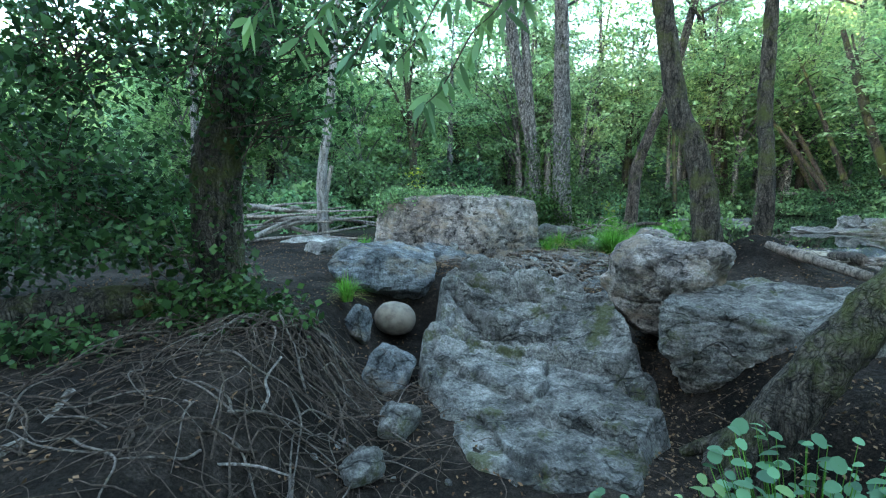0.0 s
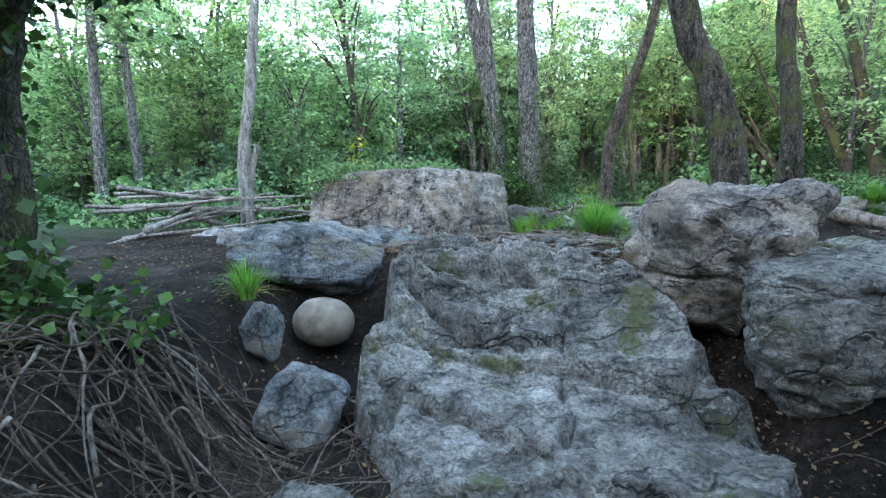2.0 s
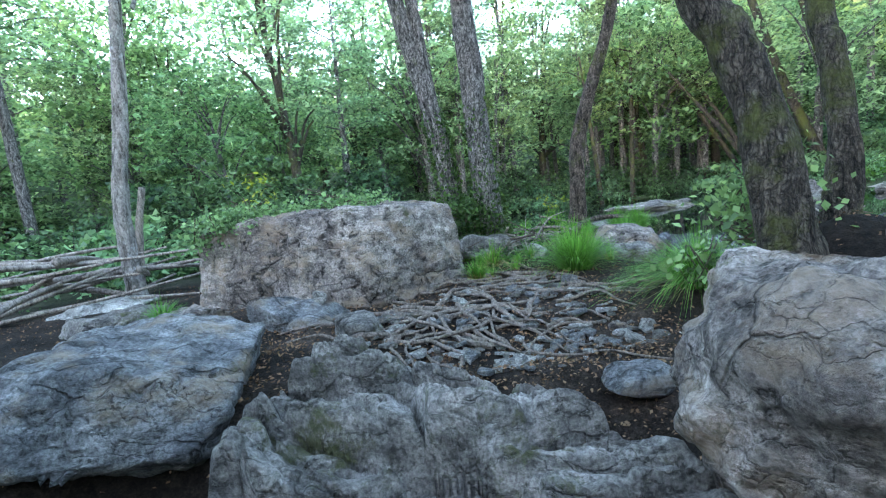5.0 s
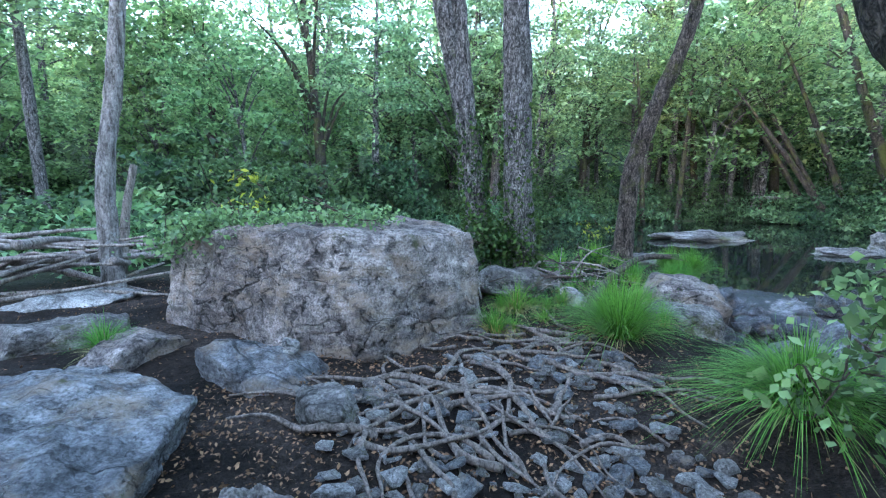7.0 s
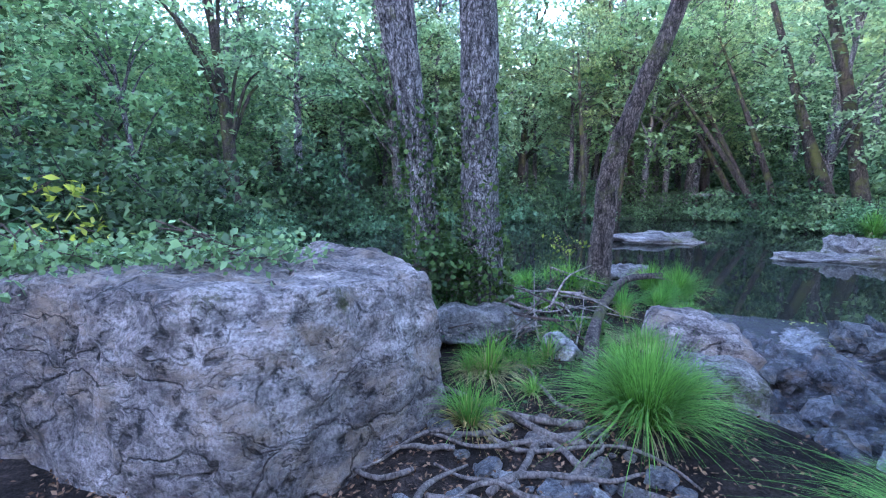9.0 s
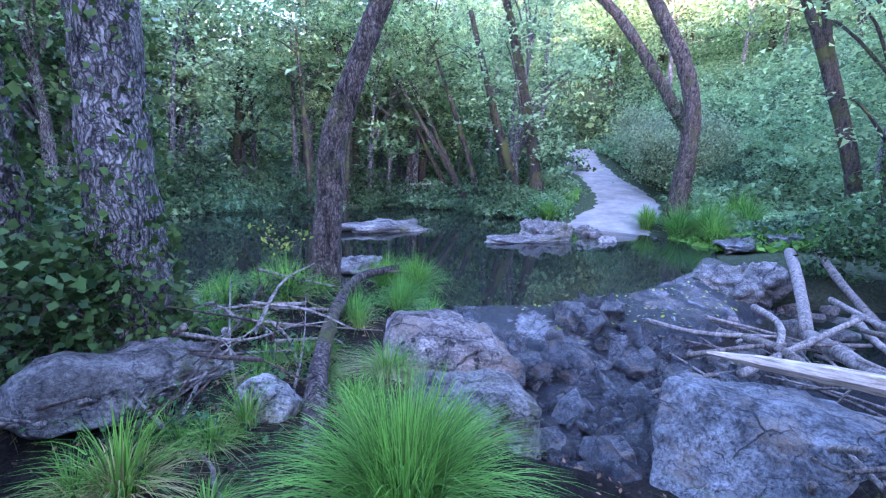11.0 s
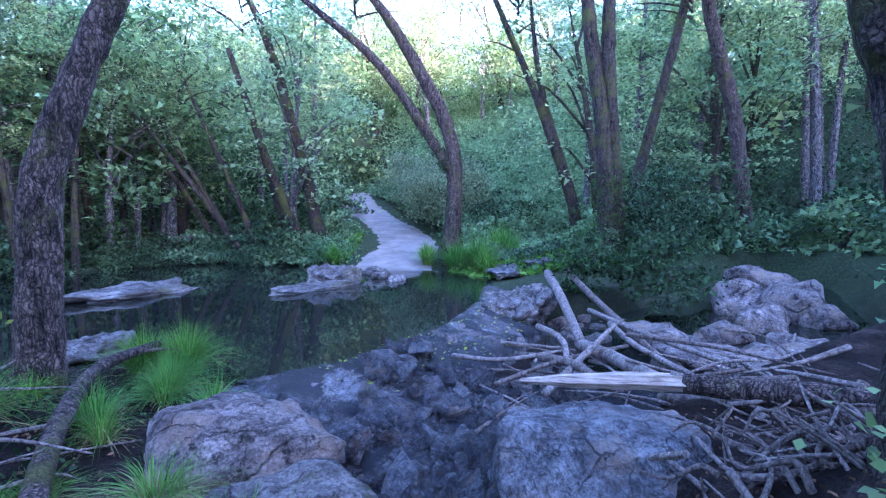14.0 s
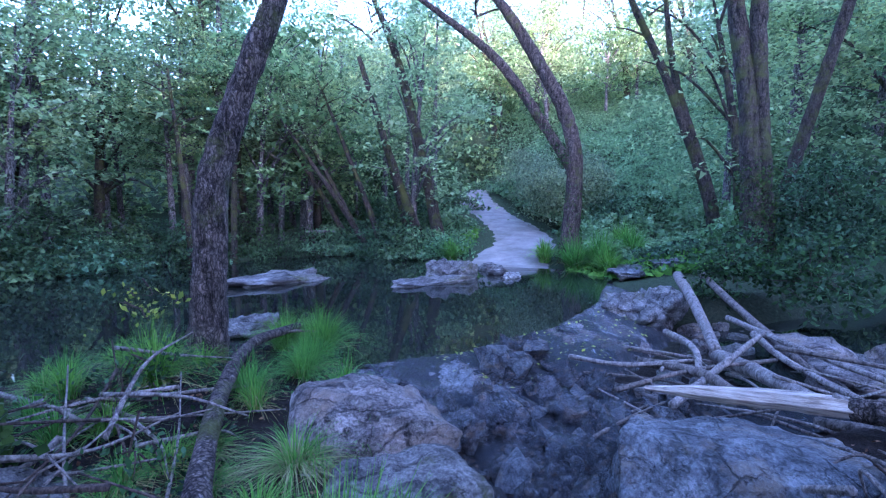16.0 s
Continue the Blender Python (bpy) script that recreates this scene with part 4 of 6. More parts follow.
tree("tree", [[(21.8, 10.0, 0.9, 0.2), (21.6, 10.2, 2.5, 0.17), (21.0, 11.4, 6.4, 0.14), (20.4, 12.5, 9.2, 0.11), (20.0, 13.2, 11, 0.06)], [(21.9, 9.9, 0.9, 0.17), (21.6, 10.1, 2.6, 0.15), (21.1, 11.2, 6.6, 0.12), (21.0, 11.6, 10, 0.06)]], BARK_DARK,
     "pair of slim dark alders leaning toward the ford", (21.8, 10.0, g(21.8, 10.0)), seed=12, sides=14, limbs=boughs(20.6, 12, 7.5, 10, 512), crown=high_crown(20.5, 12.2, 10.4, 612))
tree("tree", [[(19.8, 8.5, 0.8, 0.22), (19.6, 7.96, 3.1, 0.17), (18.95, 6.75, 8, 0.13), (18.6, 6.2, 11, 0.07)]], BARK_DARK, "slim dark trunk leaning away from the ivy-clad pair", (19.8, 8.5, g(19.8, 8.5)), seed=13, sides=14, ivy=200,
     limbs=boughs(18.8, 6.5, 7.5, 10, 513), crown=high_crown(18.8, 6.5, 10.2, 613, 2.8, 90))
tree("tree", [[(22.1, 4.2, 0.9, 0.3), (21.9, 4.6, 5.0, 0.24), (21.1, 5.6, 8.7, 0.2), (20.6, 6.2, 12, 0.1)]], BARK_BROWN, "mossy leaning tree above the lower stream", (22.1, 4.2, g(22.1, 4.2)), seed=14, sides=14, ivy=250,
     limbs=boughs(20.9, 5.8, 8.5, 11, 514), crown=high_crown(20.8, 6, 11, 614, 2.8, 90))

# ---------------------------------------------------------------- woodland round about
def woodland_tree_mesh(seed, h, spread):
    r = np.random.default_rng(seed)
    lean = r.normal(size=2) * 0.12 * h
    stem = np.array([(0, 0, -0.6, 0.03 * h * 0.7), (lean[0] * 0.2, lean[1] * 0.2, 0.35 * h, 0.018 * h * 0.7), (lean[0], lean[1], 0.95 * h, 0.01)])
    pieces = [tube(stem[:, :3], stem[:, 3], 7, 12, 0.1, seed)]
    pts, c = crown_points(78, 58, np.array([spread, spread, 0.46 * h]), seed, (0.5, 0.5, 0.09), 0.35)
    off = np.array([lean[0] * 0.6, lean[1] * 0.6, 0.56 * h])
    pts, c = pts + off, c + off
    for k in r.choice(len(c), 12, replace=False):
        z = np.clip(c[k, 2] - 0.25 * h, 0.2 * h, 0.85 * h)
        a = np.array([np.interp(z, stem[:, 2], stem[:, 0]), np.interp(z, stem[:, 2], stem[:, 1]), z])
        pieces.append(tube(np.array([a, (a + c[k]) / 2 + [0, 0, 0.05 * h], c[k]]), np.array([0.05, 0.035, 0.012]) * h / 9, 5, 7))
    return pieces[0], joined(pieces[1:]), leaf_quads(pts, 0.17, seed, 0.4, 0.7, 0.9, 0.45, True)


WOOD = []
for k, (h, sp) in enumerate([(9, 2.6), (11, 2.9), (7, 2.4), (12, 2.6), (5, 2.0)]):
    (tv, tf), (bv, bf), (lv, lf) = woodland_tree_mesh(300 + k, h, sp)
    WOOD.append((mesh_data("trunk", tv, as_tris(tf), BARK_DARK if k % 2 else BARK_GREY), mesh_data("branchwork", bv, bf, BARK_DARK if k % 2 else BARK_GREY), mesh_data("crown", lv, lf, LEAF_FAR if k == 2 else LEAF_ALDER)))


def woodland_tree(x, y, k, turn, scale, label, group):
    t = thing("woodland_tree", (x, y, g(x, y)), label, "tree", group)
    t.rotation_euler = (0, 0, turn)
    t.scale = (scale,) * 3
    for name, me in zip(("trunk", "branchwork", "crown"), WOOD[k]):
        tagged(new(name, me), kind="stuff" if name == "branchwork" else "").parent = t
    return t


def in_glade(x, y):
    """The open strip between the weir and the bracken slope, kept free of trees and tall shrubs."""
    a = math.degrees(math.atan2(y - 9.1, x - 2.7))
    d = math.hypot(y - 9.1, x - 2.7)
    return (2.0 < a < 27.0 and d < 46) or (-32.0 < a <= 2.0 and d < 16)


FERN_SLOPE = [(20.5, 10.5), (30, 9.5), (52, 9), (60, 30), (44, 29), (30, 19.5), (22, 15.8), (18.5, 13.5)]
r = np.random.default_rng(5)
spots = []
while len(spots) < 66:
    a, d = r.uniform(-1.15, 2.75), 13 + 38 * r.uniform(0, 1) ** 1.4
    x, y = 5 + d * math.cos(a), 12 + d * math.sin(a)
    if inside(np.array([x]), np.array([y]), POOL)[0] > -0.8 or inside(np.array([x]), np.array([y]), STREAM)[0] > -1.0:
        continue
    if in_glade(x, y) or inside(np.array([x]), np.array([y]), FERN_SLOPE)[0] > 0 and r.uniform() < 0.95:
        continue
    c = curve_through(TRACK, 40)
    if np.hypot(c[:, 0] - x, c[:, 1] - y).min() < 3.2 or any(math.hypot(x - p, y - q) < 1.9 for p, q in spots):
        continue
    spots.append((x, y))
for x, y in spots:
    woodland_tree(x, y, int(r.integers(0, 5)), r.uniform(0, 6.3), r.uniform(0.8, 1.25), "leafy woodland tree on the far river bank", "woodland")
for k in range(22):
    x, y = r.uniform(-14, 22), r.uniform(29, 43)
    woodland_tree(x, y, int(r.integers(0, 4)), r.uniform(0, 6.3), r.uniform(1.2, 1.62), "tall tree on the wooded slope above the pool", "slope trees")
for k in range(18):
    x, y = 47 + r.uniform(-4, 9), -4 + 2.3 * k + r.normal()
    if np.hypot(TRACK_LINE[:, 0] - x, TRACK_LINE[:, 1] - y).min() > 3:
        woodland_tree(x, y, int(r.integers(0, 4)), r.uniform(0, 6.3), r.uniform(1.05, 1.55), "tall tree on the evening skyline above the bracken", "skyline trees")
for k in range(30):
    x, y = r.uniform(38, 60), r.uniform(27, 46)
    if np.hypot(TRACK_LINE[:, 0] - x, TRACK_LINE[:, 1] - y).min() > 2.8:
        woodland_tree(x, y, int(r.integers(0, 5)), r.uniform(0, 6.3), r.uniform(0.7, 1.1), "young leafy tree on the hillside where the track ends", "hillside trees")
r2 = np.random.default_rng(44)
for k in range(20):
    woodland_tree(r2.uniform(52, 88), r2.uniform(30, 80), int(r2.integers(0, 4)), r2.uniform(0, 6.3), r2.uniform(1.1, 1.7), "tall tree on the hill beyond the end of the track", "hilltop trees")
# Unseen trees, added behind the path to help block the low sun.
for k in range(16):
    a = r.uniform(3.0, 5.9)
    d = r.uniform(9, 26)
    x, y = 0 + d * math.cos(a), 2 + d * math.sin(a)
    woodland_tree(x, y, int(r.integers(0, 4)), r.uniform(0, 6.3), r.uniform(0.9, 1.3), "unseen leafy tree added behind the path against the low sun", "woodland behind")

# tall alders with bare stems and thin, lacy crowns
def lacy_tree_mesh(seed, h, spread):
    q = np.random.default_rng(seed)
    lean = q.normal(size=2) * 0.10 * h
    stem = np.array([(0, 0, -0.6, 0.19), (lean[0] * 0.3, lean[1] * 0.3, 0.4 * h, 0.13), (lean[0], lean[1], 0.98 * h, 0.02)])
    pieces = [tube(stem[:, :3], stem[:, 3], 8, 16, 0.1, seed)]
    leaves = []
    for k in range(26):
        u = q.uniform(0.38, 0.97)
        a0 = np.array([np.interp(u * h, stem[:, 2], stem[:, c]) for c in (0, 1)] + [u * h])
        az, reach = q.uniform(0, 6.28), spread * q.uniform(0.5, 1.1) * (1.25 - 0.7 * u)
        d = np.array([math.cos(az), math.sin(az), 0.0]) * reach
        row = curve_through([a0, a0 + 0.5 * d + [0, 0, 0.16 * reach], a0 + d + [0, 0, 0.12 * reach]], 14)
        pieces.append(tube(row[::3], np.linspace(0.035, 0.008, len(row[::3])), 4, 7))
        for p in row[4:]:
            leaves.append(p + q.normal(size=(22, 3)) * np.array([0.38, 0.38, 0.12]))
    return pieces[0], joined(pieces[1:]), leaf_quads(np.vstack(leaves), 0.12, seed, 0.4, 0.8, 0.9, 0.45, True)


LACY = []
for k, (h, sp) in enumerate([(13, 3.2), (15, 3.4), (11, 3.0)]):
    (tv, tf), (bv, bf), (lv, lf) = lacy_tree_mesh(360 + k, h, sp)
    LACY.append((mesh_data("trunk", tv, as_tris(tf), BARK_GREY), mesh_data("branchwork", bv, bf, BARK_GREY), mesh_data("crown", lv, lf, LEAF_ALDER)))
r3 = np.random.default_rng(61)
placed = 0
while placed < 50:
    a, d = r3.uniform(-0.75, 2.7), r3.uniform(13.5, 30)
    x, y = 5 + d * math.cos(a), 12 + d * math.sin(a)
    if placed >= 32:
        x, y = r3.uniform(4, 27), r3.uniform(29.5, 36)
    if in_glade(x, y) or inside(np.array([x]), np.array([y]), POOL)[0] > -0.6 or inside(np.array([x]), np.array([y]), STREAM)[0] > -0.8 or np.hypot(TRACK_LINE[:, 0] - x, TRACK_LINE[:, 1] - y).min() < 2.5:
        continue
    t = thing("alder", (x, y, g(x, y)), "tall slim alder with a thin lacy crown", "tree", "tall alders")
    t.rotation_euler = (0, 0, r3.uniform(0, 6.28))
    t.scale = (r3.uniform(0.85, 1.2),) * 3
    for name, me in zip(("trunk", "branchwork", "crown"), LACY[placed % 3]):
        tagged(new(name, me), kind="stuff" if name == "branchwork" else "").parent = t
    placed += 1

# understorey
def shrub_mesh(seed, rad, h, n, size, mat):
    pts, c = crown_points(n, 40, np.array([rad, rad, h]), seed, (0.26, 0.26, 0.10), 0.3, 0.0)
    pts[:, 2] = np.abs(pts[:, 2])
    v, f = leaf_quads(pts, size, seed, 0.4, 0.7, 0.8, 0.6, True)
    return mesh_data("foliage", v, f, mat)


# LEAF_SHADE shrubs carry the undergrowth's shade in their leaf colour.
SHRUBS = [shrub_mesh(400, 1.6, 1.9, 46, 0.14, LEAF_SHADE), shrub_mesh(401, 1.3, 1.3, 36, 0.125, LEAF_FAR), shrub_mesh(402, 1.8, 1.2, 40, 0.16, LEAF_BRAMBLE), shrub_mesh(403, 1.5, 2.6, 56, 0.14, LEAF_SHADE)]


def shrub_stems(seed, rad, h):
    q = np.random.default_rng(seed)
    rows = []
    for k in range(5):
        e = np.array([q.normal() * rad * 0.4, q.normal() * rad * 0.4, h * q.uniform(0.5, 0.9)])
        rows.append(tube(np.array([(0, 0, -0.15), e * np.array([0.3, 0.3, 0.55]), e]), [0.03, 0.02, 0.006], 5, 7))
    v, f = joined(rows)
    return mesh_data("stem", v, f, BARK_DARK)


STEMS = [shrub_stems(410, 1.6, 1.9), shrub_stems(411, 1.3, 1.3), shrub_stems(412, 1.8, 1.2), shrub_stems(413, 1.5, 2.6)]


def shrub(x, y, label, group, low, high):
    k = int(r.integers(0, 4))
    t = thing("shrub", (x, y, g(x, y) - 0.1), label, "shrub", group)
    t.rotation_euler = (0, 0, r.uniform(0, 6.28))
    t.scale = (r.uniform(low, high),) * 3
    tagged(new("foliage", SHRUBS[k]), kind="stuff").parent = t
    tagged(new("stem_work", STEMS[k]), kind="stuff").parent = t


spots = []
while len(spots) < 135:
    a, d = r.uniform(-1.1, 2.8), 11.0 + 22 * r.uniform(0, 1) ** 1.5
    x, y = 5 + d * math.cos(a), 12 + d * math.sin(a)
    if inside(np.array([x]), np.array([y]), POOL)[0] > -0.9 or inside(np.array([x]), np.array([y]), STREAM)[0] > -0.8:
        continue
    if in_glade(x, y) or inside(np.array([x]), np.array([y]), FERN_SLOPE)[0] > 0 and r.uniform() < 0.95:
        continue
    c = curve_through(TRACK, 40)
    if np.hypot(c[:, 0] - x, c[:, 1] - y).min() < 2.6:
        continue
    spots.append((x, y))
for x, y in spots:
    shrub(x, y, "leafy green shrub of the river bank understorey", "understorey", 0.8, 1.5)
# bushes leaning over the far edge of the pool
BANK = curve_through([(20.2, 19.8), (20.3, 23), (19.8, 26.4), (14.2, 29.6), (7, 28.2), (0.6, 24.8), (-2.6, 20.5), (-1.2, 17.4)], 42)
for x, y in BANK:
    shrub(x + r.normal() * 0.4, y + r.normal() * 0.4, "dark leafy bush leaning over the edge of the pool", "pool bank bushes", 0.6, 1.15)
for k in range(90):
    x, y = r.uniform(27, 56), r.uniform(20, 44)
    if np.hypot(TRACK_LINE[:, 0] - x, TRACK_LINE[:, 1] - y).min() < 2.4 or inside(np.array([x]), np.array([y]), FERN_SLOPE)[0] > 0:
        continue
    shrub(x, y, "bushy green shrub on the hillside above the track", "hillside shrubs", 0.8, 1.7)
for k in range(64):
    i = int(r.uniform(0.35, 1.0) * (len(TRACK_LINE) - 2))
    a, b = np.array(TRACK_LINE[i][:2]), np.array(TRACK_LINE[i + 1][:2])
    side = np.array([a[1] - b[1], b[0] - a[0]]) / np.hypot(*(b - a)) * r.choice([-1, 1]) * r.uniform(3.0, 7.0)
    shrub(a[0] + side[0], a[1] + side[1], "bushy green shrub on the hillside beside the track", "track side shrubs", 0.5, 1.2)



# canopy of the far hillsides
def far_canopy(n, seed):
    r = np.random.default_rng(seed)
    a, d = r.uniform(-0.5, 3.3, n), 32 + 75 * r.uniform(0, 1, n) ** 0.8
    x, y = 5 + d * np.cos(a), 12 + d * np.sin(a)
    ok = (inside(x, y, FERN_SLOPE) < 0) & (np.hypot(x[:, None] - TRACK_LINE[:, 0], y[:, None] - TRACK_LINE[:, 1]).min(1) > 2.6)
    x, y = x[ok], y[ok]
    hgt = 5.0 + 4.5 * fbm(np.stack([x, y, 0 * x], -1) * 0.16, 3, 5)
    z = ground_height(x, y) + np.maximum(0.3, hgt) * r.uniform(0.15, 1, len(x)) ** 0.5 + 0.6 * r.normal(size=len(x))
    return leaf_quads(np.stack([x, y, z], -1), 0.6, seed, 0.3, 0.8, 0.8, 0.6, True)


v, f = far_canopy(120000, 8)
tagged(part("far_woods", v, f, LEAF_HILL), "wooded hillsides closing the valley", "woods", kind="stuff")

# ---------------------------------------------------------------- grasses
tussock("grass_tussock", (3.7, 10.25, 0.10), 0.78, 0.72, 1700, 1, "bright green sedge tussock on the stream bank", 0.1)
tussock("grass_tussock", (4.2, 8.35, 0.2), 0.85, 0.62, 1400, 2, "large drooping dark green sedge tussock", 0.1, lean=1.2)
tussock("grass_tussock", (6.55, 13.35, 0.2), 0.6, 0.55, 900, 4, "bright green sedge at the pool edge", 0.05)
tussock("grass_tussock", (6.05, 13.0, 0.22), 0.5, 0.4, 600, 14, "bright green sedge at the pool edge", 0.05)
tussock("grass_tussock", (2.32, 10.5, 0.15), 0.36, 0.42, 220, 5, "grass clump growing at the foot of the boulder", 0.8)
tussock("grass_tussock", (2.75, 11.3, 0.2), 0.5, 0.45, 160, 6, "dry grass clump under the alders", 2.0)
tussock("grass_tussock", (4.55, 11.45, 0.3), 0.5, 0.3, 160, 7, "fine grass spilling over the bank", 2.0, 0.006)
tussock("grass_tussock", (4.7, 13.4, 0.4), 0.6, 0.5, 600, 8, "grass round the foot of the leaning alder", 0.15)
tussock("grass_tussock", (4.1, 11.2, 0.25), 0.3, 0.25, 160, 9, "small green grass clump by the log", 0.1)
tussock("grass_tussock", (-1.25, 6.0, 0.15), 0.35, 0.35, 250, 10, "grass hanging over the bank under the slate boulder", 0.2)
tussock("grass_tussock", (-1.75, 10.1, 0.2), 0.35, 0.4, 300, 11, "pale grass clump beside the boulder", 0.5)
tussock("grass_tussock", (6.25, 13.6, 0.25), 0.5, 0.5, 600, 15, "bright green sedge at the pool edge", 0.05)
tussock("grass_tussock", (5.75, 12.75, 0.25), 0.45, 0.32, 450, 16, "green sedge along the fallen branch", 0.1)
rg = np.random.default_rng(88)
for k in range(12):
    x, y = rg.uniform(3.7, 5.9), rg.uniform(12.1, 14.3)
    tussock("grass_tussock", (x, y, g(x, y)), 0.38, rg.uniform(0.22, 0.38), 170, 160 + k, "thin dark grass and herbs on the bank", 0.25, 0.007, "bank grass clumps")
for k in range(34):
    x, y = rg.uniform(2.2, 5.0), rg.uniform(10.4, 12.6)
    if math.hypot(x - 3.7, y - 10.25) < 0.6 or inside(np.array([x]), np.array([y]), STREAM)[0] > -0.3:
        continue
    tussock("grass_tussock", (x, y, g(x, y)), 0.3, rg.uniform(0.15, 0.32), 110, 260 + k, "straggling thin grass among roots on the bank", 0.6, 0.006, "straggling grass clumps")
for k, (x, y, s) in enumerate([(18.4, 13.9, 1.2), (18.9, 13.2, 1.3), (19.4, 15.3, 0.9), (17.6, 12.6, 0.9), (18.6, 18.9, 0.9), (20.2, 12.4, 1.2), (21.5, 13, 1.2)]):
    tussock("grass_tussock", (x, y, max(g(x, y), 0.05)), 1.0 * s, 0.9 * s, 420, 30 + k, "long green grass on the far bank", 0.05, 0.03, "far bank grass")

# ---------------------------------------------------------------- weir and stream
CREST = np.array([(5.9, 13.3), (6.7, 12.75), (7.6, 12.15), (9.67, 11.52), (11.6, 11.35), (13.6, 11.7)])


def build_weir():
    xs, ys = np.arange(6.6, 13.3, 0.045), np.arange(9.4, 13.4, 0.045)
    x, y = np.meshgrid(xs, ys, indexing="ij")
    t = np.interp(x, CREST[:, 0], CREST[:, 1]) - y
    p = np.stack([x, y, 0 * x], -1).reshape(-1, 3)
    n = lambda k, o, s: fbm(p * k, o, s).reshape(x.shape)
    rise = np.interp(x, [6.1, 7.0, 9.5, 11.5, 13.3], [0.2, 0.145, 0.14, 0.22, 0.3])
    z = rise - 0.24 * smooth(0.0, 1.15, t) - 0.36 * smooth(0.95, 1.25, t) - 0.7 * smooth(0.0, -0.35, t)
    z = z + 0.022 * n(1.5, 3, 3) + 0.010 * n(9, 3, 8) + (0.07 * np.maximum(0, n(4.0, 3, 7)) + 0.035 * n(7.0, 3, 8) + 0.02 * n(11, 2, 5)) * smooth(0.75, 1.2, t)
    v = np.stack([x, y, z], -1).reshape(-1, 3)
    f = grid_faces(len(xs), len(ys))[:, ::-1]
    lim = 1.4 + 0.1 * n(1.3, 2, 9)
    keep = ((t < lim) & (t > -0.5)).reshape(-1)[f].all(1)
    ids, inv = np.unique(f[keep], return_inverse=True)
    o = np.array([8.5, 11.5, 0])
    ob = new("weir", mesh_data("weir", v[ids] - o, inv.reshape(-1, 4), WEIR_STONE))
    ob.location = o
    tagged(ob, "low sloping weir of dark wet stone", "weir")
    film = z + 0.008 + 0.010 * n(9, 3, 41)
    wet = n(2.2, 4, 77) + 0.75 * smooth(10.4, 8.6, x)
    keep = ((t < 1.15) & (t > -0.12) & (wet > 0.4)).reshape(-1)[f].all(1)
    ids, inv = np.unique(f[keep], return_inverse=True)
    v = np.stack([x, y, film], -1).reshape(-1, 3)
    ob = new("water_film", mesh_data("water_film", v[ids] - o, inv.reshape(-1, 4), STREAM_MAT))
    ob.location = o
    tagged(ob, "thin sheet of water sliding over the weir", "water", kind="structure")


build_weir()
flat_sheet("water_stream", [(6.2, 11.7), (7.6, 11.0), (8.6, 10.2), (9.4, 9.2), (9.0, 8.0), (7.3, 9.2), (6.5, 9.9), (5.3, 10.2), (4.9, 10.6), (5.4, 11.0)], 0.0, -0.275, STREAM_MAT, "shallow rippling stream among wet stones")

r = np.random.default_rng(404)
x, y = r.uniform(7.2, 12.6, 420), r.uniform(9.9, 12.4, 420)
t = np.interp(x, CREST[:, 0], CREST[:, 1]) - y
x, y, t = x[(t > 0.02) & (t < 1.1)], y[(t > 0.02) & (t < 1.1)], t[(t > 0.02) & (t < 1.1)]
z = np.interp(x, [6.1, 7.0, 9.5, 11.5, 13.3], [0.2, 0.145, 0.14, 0.22, 0.3]) - 0.24 * smooth(0.0, 1.15, t) + 0.035
v, f = leaf_quads(np.stack([x, y, z], -1), 0.06, 405, 0.1, 0.6, 1.0, 0.25)
tagged(part("fallen_leaves", v, f, LEAF_GOLD), "yellowed fallen leaves stuck to the wet weir", "leaves", kind="stuff")

# stones shared by the scatter below
STONES = {}
for key, mat in (("wet", ROCK_WET), ("grey", ROCK_GREY), ("blue", ROCK_BLUE), ("pale", ROCK_PALE), ("brown", ROCK_BROWN)):
    STONES[key] = [mesh_data("stone", *rock_shape((1, 0.8, 0.5), 900 + k, level=3, boxy=0.5, cuts=8, rough=0.16), mat) for k in range(4)]


def scatter_stone(x, y, z, s, key, label, group, r):
    ob = new("stone", STONES[key][int(r.integers(0, 4))])
    ob.matrix_basis = pose(x, y, z, r.uniform(-15, 15), r.uniform(-15, 15), r.uniform(0, 360)) @ Matrix.Diagonal((s * r.uniform(0.8, 1.25), s * r.uniform(0.8, 1.25), s * r.uniform(0.8, 1.4), 1))
    return tagged(ob, label, "stone", group)


LEDGES = {key: [mesh_data("rock", *rock_shape((1, 0.8, 0.5), 930 + k, level=4, boxy=0.45, cuts=10, rough=0.3, ledges=0.05), mat) for k in range(3)]
          for key, mat in (("grey", ROCK_GREY), ("blue", ROCK_BLUE), ("pale", ROCK_PALE), ("brown", ROCK_BROWN))}
r = np.random.default_rng(12)
for _ in range(110):
    u = r.uniform(0, 1)
    x, y = 7.1 - 1.9 * u + r.normal() * 0.25, 10.9 - 0.75 * u + r.normal() * 0.28
    scatter_stone(x, y, -0.27 + r.uniform(-0.03, 0.05), r.uniform(0.1, 0.28), "wet", "dark wet stone in the stream bed", "stream stones", r)
WET_ROCKS = [mesh_data("rock", *rock_shape((1, 0.8, 0.55), 960 + k, level=5, boxy=0.6, cuts=12, rough=0.2, ledges=0.03), ROCK_WET) for k in range(3)]
